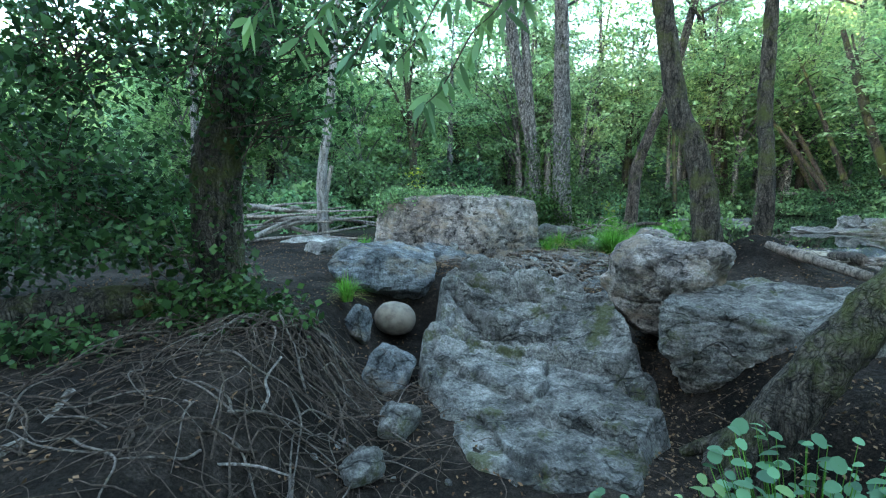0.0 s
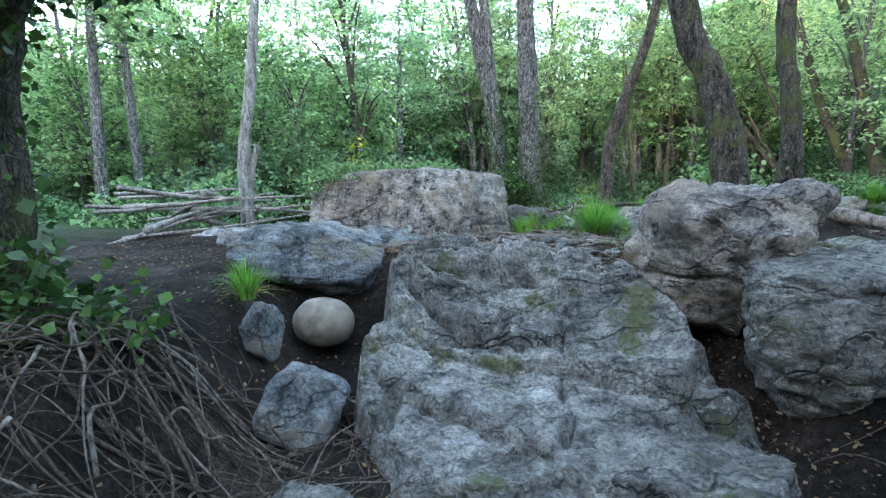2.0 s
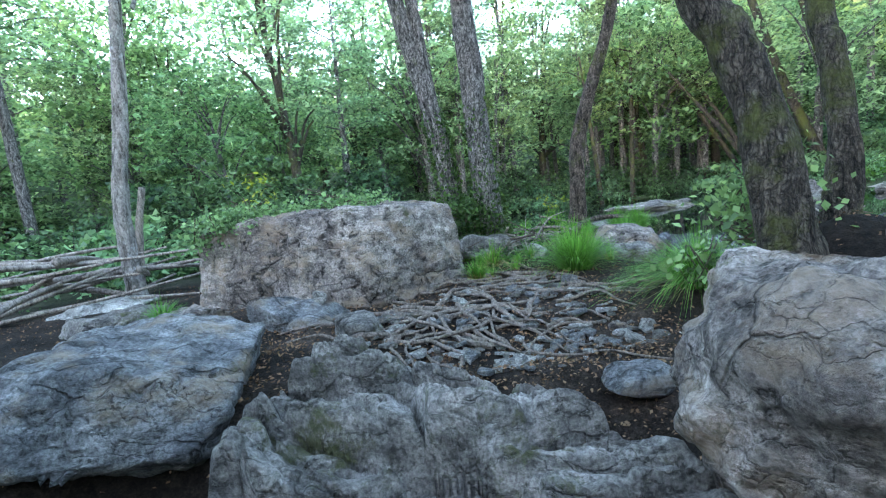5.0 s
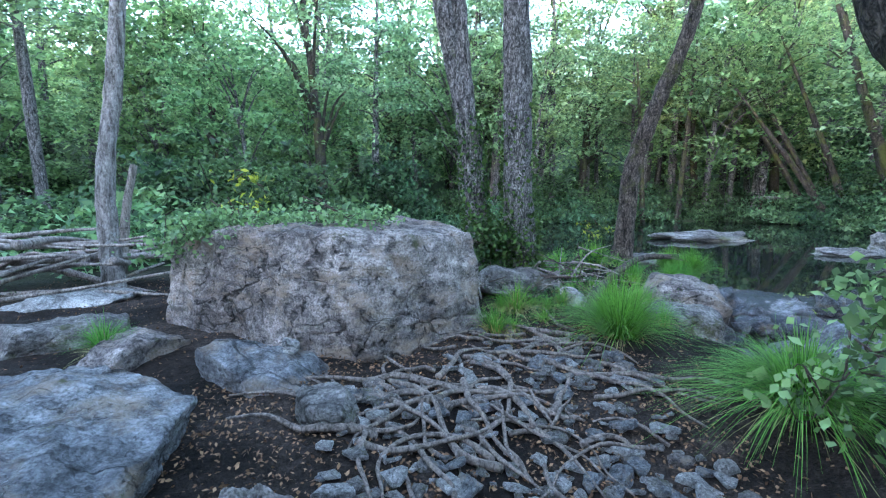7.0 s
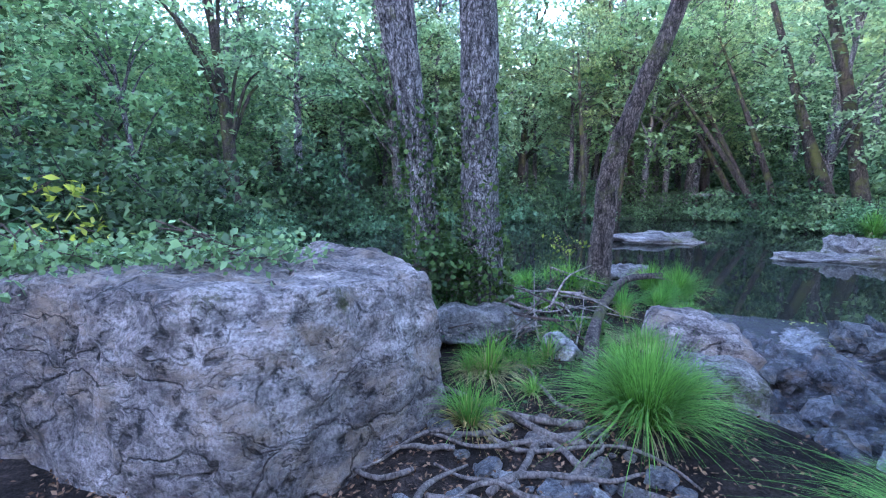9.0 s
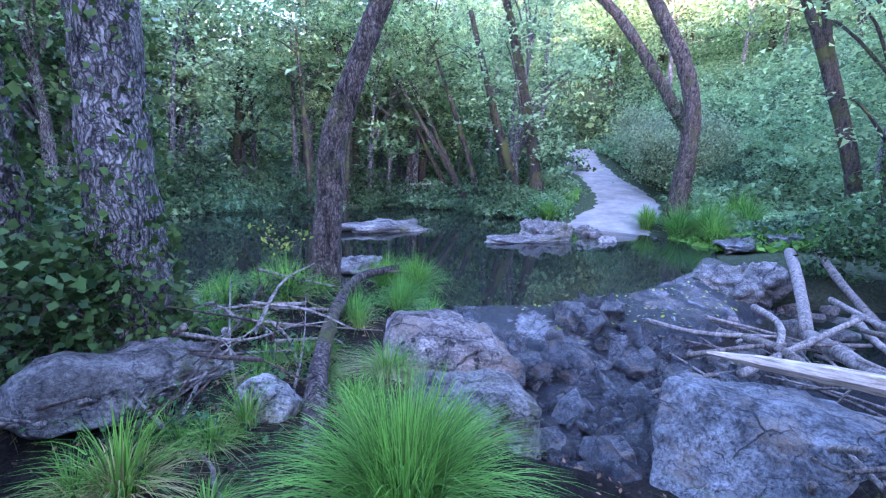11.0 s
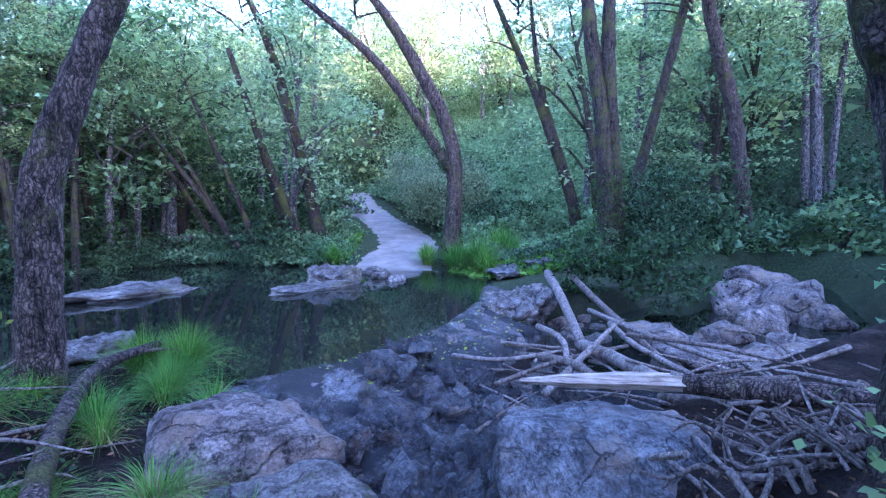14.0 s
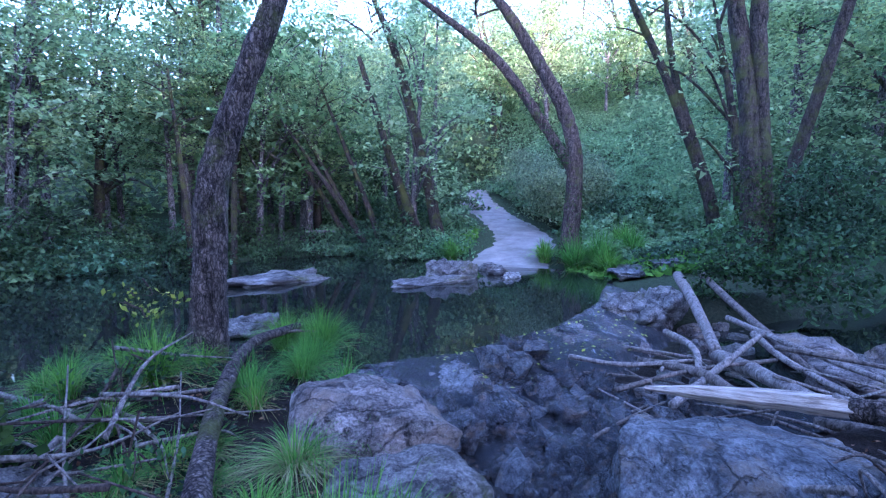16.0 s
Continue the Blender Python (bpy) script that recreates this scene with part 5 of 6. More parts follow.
for x, y, z, s in [(6.85, 11.1, -0.2, 0.6), (6.45, 11.75, -0.02, 0.6), (7.45, 10.65, -0.24, 0.5), (6.25, 12.3, 0.06, 0.6), (6.05, 12.65, 0.12, 0.45), (7.6, 10.2, -0.24, 0.4), (6.2, 11.3, -0.12, 0.5), (6.6, 10.4, -0.24, 0.4)]:
    ob = new("rock", WET_ROCKS[int(r.integers(0, 3))])
    ob.matrix_basis = pose(x, y, z, r.uniform(-15, 15), r.uniform(-15, 15), r.uniform(0, 360)) @ Matrix.Scale(1.15 * s, 4)
    tagged(ob, "dark wet rock below the weir", "rock", "weir rocks")
for _ in range(90):
    x, y = r.uniform(0.8, 3.4), r.uniform(7.6, 10.6)
    if x < 1.9 and y > 9.4:
        continue
    scatter_stone(x, y, g(x, y) + 0.01, r.uniform(0.06, 0.2), ("blue", "grey", "pale", "brown")[int(r.integers(0, 4))], "flat slate pebble among the roots", "path stones", r)
for _ in range(45):
    x, y = r.uniform(-0.9, 2.6), r.uniform(1.8, 4.8)
    scatter_stone(x, y, g(x, y) + 0.005, r.uniform(0.03, 0.09), ("brown", "grey", "pale")[int(r.integers(0, 3))], "small pebble on dark soil", "soil pebbles", r)
for _ in range(30):
    x, y = r.uniform(8.5, 13.0), r.uniform(7.6, 10.6)
    scatter_stone(x, y, g(x, y) + 0.05, r.uniform(0.2, 0.5), ("brown", "grey")[int(r.integers(0, 2))], "stone in the stream bed by the driftwood", "driftwood stones", r)
for x, y, z, s in [(15.3, 5.7, 0.25, 1.5), (13.6, 5.6, 0.05, 1.4), (12.6, 6.3, -0.1, 1.1), (14.2, 6.3, 0.0, 1.3), (12.9, 5.2, -0.1, 0.9), (9.6, 7.9, -0.1, 1.0), (10.6, 8.3, -0.02, 0.9), (9.2, 7.0, -0.15, 1.3), (11.4, 7.2, -0.15, 0.8), (10.0, 6.6, -0.1, 1.0)]:
    scatter_stone(x, y, z, s, "brown", "rounded brown boulder beside the lower stream", "lower stream boulders", r)
for x, y, z, sx, sy, sz, key in [(13.4, 16.2, 0.1, 2.4, 1.0, 0.35, "grey"), (14.4, 16.3, 0.25, 1.3, 1.0, 0.75, "grey"), (11.5, 20.6, 0.1, 3.6, 2.2, 0.45, "grey"), (7.2, 15.7, 0.16, 1.3, 0.8, 0.4, "grey"),
                                 (16.0, 15.6, 0.1, 0.9, 0.8, 0.4, "grey"), (16.9, 16.4, 0.12, 1.0, 0.7, 0.35, "grey"), (15.3, 14.8, 0.08, 0.6, 0.5, 0.35, "pale"), (17.3, 12.0, 0.2, 2.2, 1.0, 0.4, "blue"), (17.9, 10.7, 0.2, 1.6, 1.1, 0.35, "blue"),
                                 (11.9, 11.0, 0.12, 1.6, 0.9, 0.5, "grey"), (12.3, 10.4, 0.1, 1.4, 0.9, 0.6, "grey"), (11.5, 10.7, 0.0, 1.3, 0.9, 0.5, "grey"), (28.6, 15.2, 0.9, 1.2, 1.0, 1.0, "brown"), (30.2, 15.3, 1.0, 1.3, 1.0, 1.0, "pale"), (31.6, 14.6, 1.1, 1.4, 1.0, 0.9, "pale")]:
    ob = new("rock", LEDGES[key][int(r.integers(0, 3))])
    ob.matrix_basis = pose(x, y, max(z, g(x, y) + 0.15 * sz) if x > 16 else z, 0, 0, r.uniform(-25, 25)) @ Matrix.Diagonal((sx, sy / 0.8, sz / 0.5, 1))
    tagged(ob, "flat pale rock rising from the water's edge", "rock", "pool rocks")

# ---------------------------------------------------------------- roots, sticks and driftwood
def wander(x, y, a, length, seed, lift=0.02, bend=0.5, n=7, up=0.0):
    r = np.random.default_rng(seed)
    pts = []
    for k in range(n):
        pts.append((x, y, g(x, y) + lift + up * math.sin(math.pi * k / (n - 1)) * r.uniform(0.3, 1)))
        x, y = x + math.cos(a) * length / (n - 1), y + math.sin(a) * length / (n - 1)
        a += r.normal() * bend
    return np.array(pts)


def root_bundle(name, at, label, rows, mat, sides=6):
    t = thing(name, at, label, "roots")
    for k, (pts, r0, r1) in enumerate(rows):
        v, f = tube(pts - np.array(at), np.linspace(r0, r1, len(pts)), sides, 3 * len(pts), 0.14, k, 9)
        part("root", v, as_tris(f), mat, t)
    return t


r = np.random.default_rng(31)
rows = []
for k in range(60):
    x, y = r.uniform(0.9, 3.3), r.uniform(8.1, 10.4)
    if x < 1.7 and y > 9.5:
        y -= 1.0
    rows.append((wander(x, y, r.normal(-0.5, 0.7) + (math.pi if r.uniform() < 0.5 else 0), r.uniform(0.5, 1.6), 700 + k, 0.02, 0.35, 7, 0.05), r.uniform(0.015, 0.04), 0.008))
root_bundle("tree_roots", (2.0, 9.0, g(2.0, 9.0)), "web of bare grey tree roots crossing the path", rows, ROOTWOOD)
rows = []
for k in range(190):
    x, y = r.uniform(-2.9, -0.3), r.uniform(2.0, 4.9)
    rows.append((wander(x, y, r.uniform(0, 6.3), r.uniform(0.4, 1.4), 900 + k, 0.015, 0.4, 6, r.uniform(0, 0.25)), r.uniform(0.004, 0.012), 0.002))
for k in range(40):
    a = r.uniform(-2.2, 0.2)
    x, y = -1.55 + r.normal() * 0.25, 4.5 + r.normal() * 0.15
    rows.append((wander(x, y, a, r.uniform(0.6, 1.5), 1200 + k, 0.03, 0.25, 7, 0.18), r.uniform(0.006, 0.014), 0.002))
root_bundle("root_tangle", (-1.5, 3.5, g(-1.5, 3.5)), "tangle of fine dark roots and dead twigs on the bank", [w for k, w in enumerate(rows) if k % 3], TWIGWOOD, 5)
root_bundle("root_tangle", (-1.5, 3.4, g(-1.5, 3.4)), "tangle of pale grey roots and dead twigs on the bank", rows[::3], ROOTWOOD, 5)
rows = []
for k in range(520):
    x, y = (r.uniform(-3.2, 2.6), r.uniform(1.0, 5.5)) if k < 110 else (r.uniform(-3.4, 0.1), r.uniform(1.4, 5.0))
    rows.append(tube(wander(x, y, r.uniform(0, 6.3), r.uniform(0.2, 0.7), 1500 + k, 0.01, 0.35, 5, 0.05), np.linspace(r.uniform(0.003, 0.007), 0.002, 5), 4, 9))
v, f = joined(rows)
tagged(part("twig_litter", v, f, TWIGWOOD), "thin dead twigs scattered over the soil", "twigs", kind="stuff")

stick("dead_branch", [(-2.32, 2.0, g(-2.3, 2.0) + 0.04), (-2.28, 2.4, 0.2), (-2.36, 2.8, 0.32)], 0.06, 0.03, DEADWOOD, "bleached broken branch lying on the root bank", 1)
stick("dead_branch", [(-2.25, 2.75, 0.18), (-2.0, 2.5, 0.08), (-1.6, 2.4, 0.05), (-1.1, 2.5, 0.0), (-0.85, 2.55, -0.1)], 0.018, 0.006, DEADWOOD, "curved bleached stick lying on twigs", 2)
stick("dead_branch", [(-1.25, 3.0, 0.0), (-1.2, 3.15, 0.12), (-1.27, 3.3, 0.2), (-1.2, 3.45, 0.32)], 0.014, 0.008, DEADWOOD, "crooked upright pale stick among roots", 3)
stick("fallen_log", [(-4.4, 3.6, 0.45), (-3.5, 4.2, 0.5), (-2.75, 4.7, 0.5)], 0.2, 0.17, BARK_DARK, "dark rotting log under the leaves", 4, "log", sides=14)
stick("fallen_log", [(6.34, 13.5, 0.6), (5.48, 13.14, 0.64), (4.78, 12.52, 0.55), (4.17, 11.78, 0.46), (3.83, 11.28, 0.4), (3.6, 10.95, 0.2)], 0.045, 0.085, BARK_BROWN, "crooked dark fallen branch leaning on the bank", 5, "log", sides=12)
stick("dead_branch", [(6.0, 13.36, 0.62), (6.3, 13.4, 0.56), (6.5, 13.3, 0.52)], 0.025, 0.01, ROOTWOOD, "short side branch of the fallen limb", 6)
stick("dead_branch", [(3.8, 13.9, 0.55), (4.0, 13.2, 0.48), (4.3, 12.7, 0.36), (4.55, 12.45, 0.32)], 0.02, 0.035, DEADWOOD, "long bleached branch lying over twigs", 7)
stick("fallen_log", [(5.0, 7.15, 0.75), (5.3, 6.6, 0.62), (5.5, 5.9, 0.5)], 0.09, 0.07, ROOTWOOD, "dark fallen log lying behind the flat boulder", 8, "log", sides=12)
PLANK = [(7.03, 9.85, 0.31), (7.07, 9.4, 0.34), (7.09, 8.9, 0.38), (7.06, 8.42, 0.42)]
v, f = tube(PLANK, [0.02, 0.07, 0.09, 0.1], 6, 26, 0.08, 3)
v[:, 2] = 0.34 + (v[:, 2] - 0.34) * 0.85
t = thing("split_log", (7.06, 8.42, 0.35), "long log resting on driftwood, its end split to pale timber", "log")
part("split_end", v - np.array([7.06, 8.42, 0.35]), as_tris(f), FRESHWOOD, t, "pale freshly split timber", False)
v, f = tube([(7.06, 8.46, 0.4), (6.87, 7.95, 0.46), (6.64, 7.5, 0.52), (6.4, 7.1, 0.55)], [0.09, 0.095, 0.09, 0.085], 12, 20, 0.1, 4)
part("bark_end", v - np.array([7.06, 8.42, 0.35]), as_tris(f), BARK_BROWN, t, "dark bark-covered length")

r = np.random.default_rng(77)
for k, (a, b, c, r0) in enumerate([((13.9, 10.3, 0.55), (11.5, 9.8, 0.35), (9.5, 9.4, 0.1), 0.1), ((14.2, 9.9, 0.6), (11.5, 9.25, 0.4), (8.9, 8.4, 0.05), 0.07), ((9.6, 9.4, 0.02), (8.7, 9.0, 0.12), (7.9, 8.6, 0.16), 0.1),
                                   ((7.7, 9.7, -0.05), (8.5, 9.3, 0.2), (9.4, 8.9, 0.42), 0.045), ((8.9, 10.2, 0.0), (8.3, 9.5, 0.14), (7.6, 9.0, 0.1), 0.06), ((9.6, 10.0, 0.25), (9.0, 9.6, 0.2), (8.2, 9.5, -0.05), 0.05),
                                   ((8.6, 11.0, 0.02), (8.4, 10.3, 0.08), (8.9, 9.6, 0.1), 0.035), ((8.0, 10.3, -0.1), (8.4, 9.6, 0.12), (9.0, 8.8, 0.2), 0.03), ((9.8, 9.0, 0.3), (9.0, 8.7, 0.2), (8.2, 8.2, 0.12), 0.045),
                                   ((10.5, 9.3, 0.35), (9.3, 8.6, 0.3), (8.2, 7.8, 0.25), 0.04), ((7.5, 8.6, 0.1), (7.0, 8.0, 0.3), (6.5, 7.4, 0.5), 0.05)]):
    stick("driftwood", [a, b, c], r0, r0 * 0.7, DEADWOOD if k % 3 != 1 else ROOTWOOD, "weathered grey driftwood stick in a flood pile", 20 + k, "driftwood", "driftwood pile", 9)
for k in range(24):
    x, y = r.uniform(7.3, 10.2), r.uniform(8.0, 10.4)
    a = r.uniform(0, 6.28)
    d = np.array([math.cos(a), math.sin(a), r.uniform(-0.25, 0.25)]) * r.uniform(0.3, 0.9)
    c = np.array([x, y, g(x, y) + r.uniform(0.05, 0.35)])
    stick("driftwood", [c - d, c + [0, 0, 0.04], c + d], r.uniform(0.012, 0.03), 0.008, ROOTWOOD if k % 2 else DEADWOOD, "thin grey driftwood stick in a flood pile", 60 + k, "driftwood", "driftwood pile", 6)
for k in range(70):
    x, y = 5.8 + r.normal() * 0.28, 8.0 + r.normal() * 0.36
    a = r.normal(0.9, 0.9)
    d = np.array([math.cos(a), math.sin(a), r.normal() * 0.4]) * r.uniform(0.12, 0.38)
    c = np.array([x, y, g(x, y) + r.uniform(0.03, 0.22)])
    stick("dead_branch", [c - d, c - 0.4 * d + r.normal(size=3) * 0.06, c + 0.3 * d + r.normal(size=3) * 0.07, c + d], r.uniform(0.008, 0.03), 0.006, ROOTWOOD if k % 3 else DEADWOOD, "dead brown branch in a heap below the tree", 130 + k, "stick", "branch heap", 6)
for k in range(70):
    x, y = 3.3 + r.normal() * 0.75, 12.55 + r.normal() * 0.45
    a = r.uniform(0, 6.28)
    d = np.array([math.cos(a), math.sin(a), r.normal() * 0.2]) * r.uniform(0.25, 0.8)
    c = np.array([x, y, g(x, y) + r.uniform(0.04, 0.3)])
    stick("dead_branch", [c - d, c + r.normal(size=3) * 0.06, c + d], r.uniform(0.009, 0.026), 0.005, DEADWOOD if k % 3 else TWIGWOOD, "thin dead branch in brushwood under the alders", 230 + k, "stick", "brushwood", 5)
for k in range(26):
    x, y = -4.6 + r.normal() * 0.8, 13.2 + r.normal() * 0.9
    a = r.normal(0.4, 0.9)
    d = np.array([math.cos(a), math.sin(a), r.normal() * 0.12]) * r.uniform(0.8, 2.0)
    c = np.array([x, y, g(x, y) + r.uniform(0.05, 0.95)])
    stick("driftwood", [c - d, c + r.normal(size=3) * 0.08, c + d], r.uniform(0.03, 0.09), 0.02, DEADWOOD, "bleached driftwood log piled by the birch", 330 + k, "driftwood", "birch driftwood", 8)
stick("dead_stump", [(-3.7, 13.9, 0.3), (-3.6, 14.0, 1.4), (-3.42, 14.06, 2.3)], 0.09, 0.06, DEADWOOD, "broken dead sapling standing by the driftwood", 9)

# ---------------------------------------------------------------- near foliage
def leaf_cloud(name, boxes, size, mat, label, category, seed, aspect=0.55, spread=0.6, twigs=True, wide=1.0):
    """Foliage filling given ellipsoids (centre, radii, clumps, per clump), with twigs to the clumps."""
    at = np.array(boxes[0][0], float)
    t = thing(name, at, label, category)
    allp, rows = [], []
    r = np.random.default_rng(seed)
    for k, (c, rad, n, per) in enumerate(boxes):
        pts, cl = crown_points(n, per, np.array(rad), seed + k, (0.16 * wide, 0.16 * wide, 0.07 * wide), 0.15)
        allp.append(pts + np.array(c) - at)
        if twigs:
            for q in cl[::2]:
                e = q + np.array(c) - at
                rows.append(tube(np.array([(np.array(c) - at) * 0.8 + r.normal(size=3) * 0.15, e * 0.6 + (np.array(c) - at) * 0.4 + r.normal(size=3) * 0.08, e]), [0.008, 0.006, 0.002], 4, 7))
    v, f = leaf_quads(np.vstack(allp), size, seed, 0.5, aspect, 0.7, spread)
    tagged(part("foliage", v, f, mat, t), kind="stuff")
    if rows:
        v, f = joined(rows)
        tagged(part("twig_work", v, f, TWIGWOOD, t), "thin brown twigs", kind="stuff")
    return t


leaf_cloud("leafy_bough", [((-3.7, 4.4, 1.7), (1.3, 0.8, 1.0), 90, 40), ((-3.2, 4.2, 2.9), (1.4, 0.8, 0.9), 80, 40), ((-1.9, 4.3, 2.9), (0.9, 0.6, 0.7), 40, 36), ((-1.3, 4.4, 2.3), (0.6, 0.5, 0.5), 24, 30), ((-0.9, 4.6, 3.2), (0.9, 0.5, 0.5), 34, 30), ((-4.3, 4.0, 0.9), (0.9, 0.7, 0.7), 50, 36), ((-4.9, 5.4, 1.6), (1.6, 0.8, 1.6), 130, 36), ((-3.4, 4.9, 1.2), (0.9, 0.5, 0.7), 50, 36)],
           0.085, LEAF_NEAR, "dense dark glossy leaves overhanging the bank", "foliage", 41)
leaf_cloud("bramble", [((-2.2, 4.3, 0.55), (0.5, 0.35, 0.4), 28, 24), ((-1.7, 4.5, 0.35), (0.4, 0.3, 0.25), 18, 20), ((-2.6, 4.2, 1.0), (0.4, 0.3, 0.4), 16, 20)], 0.075, LEAF_IVY, "bramble and ivy leaves round the tree foot", "bramble", 42, 0.85)
leaf_cloud("bramble", [((-3.3, 3.7, 0.35), (0.7, 0.3, 0.15), 26, 20)], 0.07, LEAF_NEAR, "low dark ground ivy on the bank", "bramble", 43, 0.85)


def round_leaves(name, at, radius, n, size, seed, label, low=0.1, high=0.35):
    """A low plant with broad round leaves on stalks."""
    r = np.random.default_rng(seed)
    t = thing(name, at, label, "plant")
    a, d = r.uniform(0, 6.28, n), radius * np.sqrt(r.uniform(0, 1, n))
    c = np.stack([d * np.cos(a), d * np.sin(a), r.uniform(low, high, n)], -1)
    k = 9
    ang = np.linspace(0, 2 * np.pi, k, endpoint=False)
    vs, fs, st = [], [], []
    for i in range(n):
        nrm = Vector((r.normal() * 0.35, r.normal() * 0.35, 1)).normalized()
        u = nrm.orthogonal().normalized()
        w = nrm.cross(u)
        s = size * r.uniform(0.5, 1.2)
        ring = [c[i] + s * np.array(u * math.cos(q) + w * math.sin(q) * 0.85 + nrm * 0.12 * math.cos(2 * q)) for q in ang]
        fs += [[len(vs) + j, len(vs) + (j + 1) % k, len(vs) + k] for j in range(k)]
        vs += ring + [c[i]]
        st.append(tube(np.array([(c[i, 0] * 0.5, c[i, 1] * 0.5, 0), c[i] * np.array([0.8, 0.8, 0.6]), c[i]]), [0.003, 0.0025, 0.002], 4, 6))
    tagged(part("foliage", np.array(vs), np.array(fs), LEAF_BRAMBLE, t), kind="stuff")
    v, f = joined(st)
    tagged(part("stalk_work", v, f, GRASS, t), "thin green stalks", kind="stuff")
    return t


round_leaves("leafy_plant", (2.0, 2.1, g(2.0, 2.1)), 0.5, 150, 0.046, 51, "low plant with round bright green leaves by the trunk", 0.3, 0.72)
round_leaves("leafy_plant", (1.6, 1.95, g(1.6, 1.95)), 0.38, 70, 0.042, 52, "low plant with round bright green leaves", 0.2, 0.6)
round_leaves("leafy_plant", (1.25, 2.7, g(1.25, 2.7)), 0.25, 22, 0.045, 53, "small round-leaved seedling on dark soil", 0.03, 0.12)
leaf_cloud("shrub", [((4.4, 7.75, 1.2), (0.3, 0.28, 0.35), 26, 14), ((4.6, 7.9, 0.95), (0.3, 0.25, 0.25), 16, 14), ((4.15, 7.65, 0.85), (0.35, 0.3, 0.3), 22, 14), ((3.95, 8.0, 0.5), (0.3, 0.25, 0.2), 12, 12)], 0.075, LEAF_BRAMBLE, "young alder shoots with round bright leaves", "shrub", 54, 0.8)
leaf_cloud("ivy_mat", [((-0.9, 11.4, 1.46), (0.75, 0.7, 0.14), 80, 30), ((0.35, 11.2, 1.52), (0.95, 0.7, 0.06), 44, 24), ((-1.5, 11.2, 1.25), (0.3, 0.25, 0.25), 20, 24)], 0.06, LEAF_BRAMBLE, "ivy spreading over the top of the boulder", "ivy", 55, 0.85)
leaf_cloud("sapling", [((-0.7, 11.4, 1.85), (0.3, 0.25, 0.3), 10, 8)], 0.09, LEAF_GOLD, "yellow-green sapling growing on the boulder", "sapling", 56, 0.5)
leaf_cloud("sapling", [((4.9, 14.0, 1.05), (0.25, 0.25, 0.25), 10, 8)], 0.06, LEAF_GOLD, "yellow-leaved sapling by the leaning alder", "sapling", 57, 0.6)
leaf_cloud("bramble", [((4.5, 13.2, 0.6), (0.6, 0.4, 0.25), 26, 20), ((3.9, 12.0, 0.4), (0.4, 0.3, 0.12), 12, 16), ((3.0, 11.6, 0.35), (0.5, 0.4, 0.15), 16, 18)], 0.05, LEAF_NEAR, "low dark herbs under the alder", "bramble", 58, 0.5)
leaf_cloud("bramble", [((2.7, 12.6, 0.9), (0.7, 0.35, 0.6), 60, 26)], 0.075, LEAF_IVY, "ivy thicket joining the alder stems", "ivy", 59, 0.85)


def lance_bough(at, seed, n, label):
    r = np.random.default_rng(seed)
    t = thing("leafy_twig", at, label, "foliage")
    v, f = tube([(0.6, 0.2, 0.75), (0.2, 0.1, 0.35), (0, 0, 0), (-0.12, 0, -0.12)], [0.007, 0.005, 0.004, 0.002], 5, 14)
    part("twig", v, as_tris(f), TWIGWOOD, t)
    vs, fs = [], []
    for k in range(n):
        u = r.uniform(0, 1)
        b = np.array([0.6, 0.2, 0.75]) * (1 - u) * np.array([1, 1, 1 - 0.1 * u]) - np.array([0.12, 0, 0.1]) * u
        d = np.array([r.normal() * 0.7, r.normal() * 0.7, -0.9])
        d /= np.linalg.norm(d)
        s = np.cross(d, r.normal(size=3))
        s /= np.linalg.norm(s)
        L, W = r.uniform(0.12, 0.2), r.uniform(0.016, 0.026)
        prof = [(0, 0.1), (0.25, 0.8), (0.5, 1.0), (0.75, 0.7), (1.0, 0.03)]
        o = len(vs)
        for q, w in prof:
            c = b + d * L * q + np.array([0, 0, -0.02 * q * q])
            vs += [c - s * W * w, c + s * W * w]
        fs += [[o + 2 * j, o + 2 * j + 1, o + 2 * j + 3, o + 2 * j + 2] for j in range(4)]
    tagged(part("foliage", np.array(vs), np.array(fs), LEAF_BRAMBLE, t), kind="stuff")
    return t


for k, p in enumerate([(-0.9, 2.7, 2.7), (-0.05, 2.6, 2.45), (0.65, 2.6, 2.75), (-0.33, 2.5, 2.4), (0.1, 2.55, 2.2), (0.4, 2.5, 2.6), (-0.65, 2.6, 2.5), (-0.2, 2.7, 2.75)]):
    lance_bough(p, 800 + k, 34, "hanging twig with long narrow green leaves")

# ---------------------------------------------------------------- litter and slopes
def scattered(name, n, box, size, mat, label, seed, lift=0.015, keep=None, spread=0.5, mound=0.0):
    r = np.random.default_rng(seed)
    x, y = r.uniform(box[0], box[1], n), r.uniform(box[2], box[3], n)
    if keep is not None:
        ok = keep(x, y)
        x, y = x[ok], y[ok]
    p = np.stack([x, y, ground_height(x, y) + lift + 0.02 * r.uniform(0, 1, len(x))], -1)
    if mound:
        hump = np.maximum(0, 0.35 + fbm(np.stack([x, y, 0 * x], -1) * 0.45, 3, seed))
        p[:, 2] += mound * hump * r.uniform(0, 1, len(x)) ** 0.4
    v, f = leaf_quads(p, size, seed, 0.1, 0.55, 1.0, spread, size > 0.1)
    return tagged(part(name, v, f, mat), label, "leaves", kind="stuff")


dry = lambda x, y: (inside(x, y, POOL) < -0.2) & (inside(x, y, STREAM) < 0.1)
scattered("leaf_litter", 14000, (-5, 7, -1.5, 14.5), 0.038, LITTER, "brown dry leaf litter over the soil", 61, 0.012, dry)
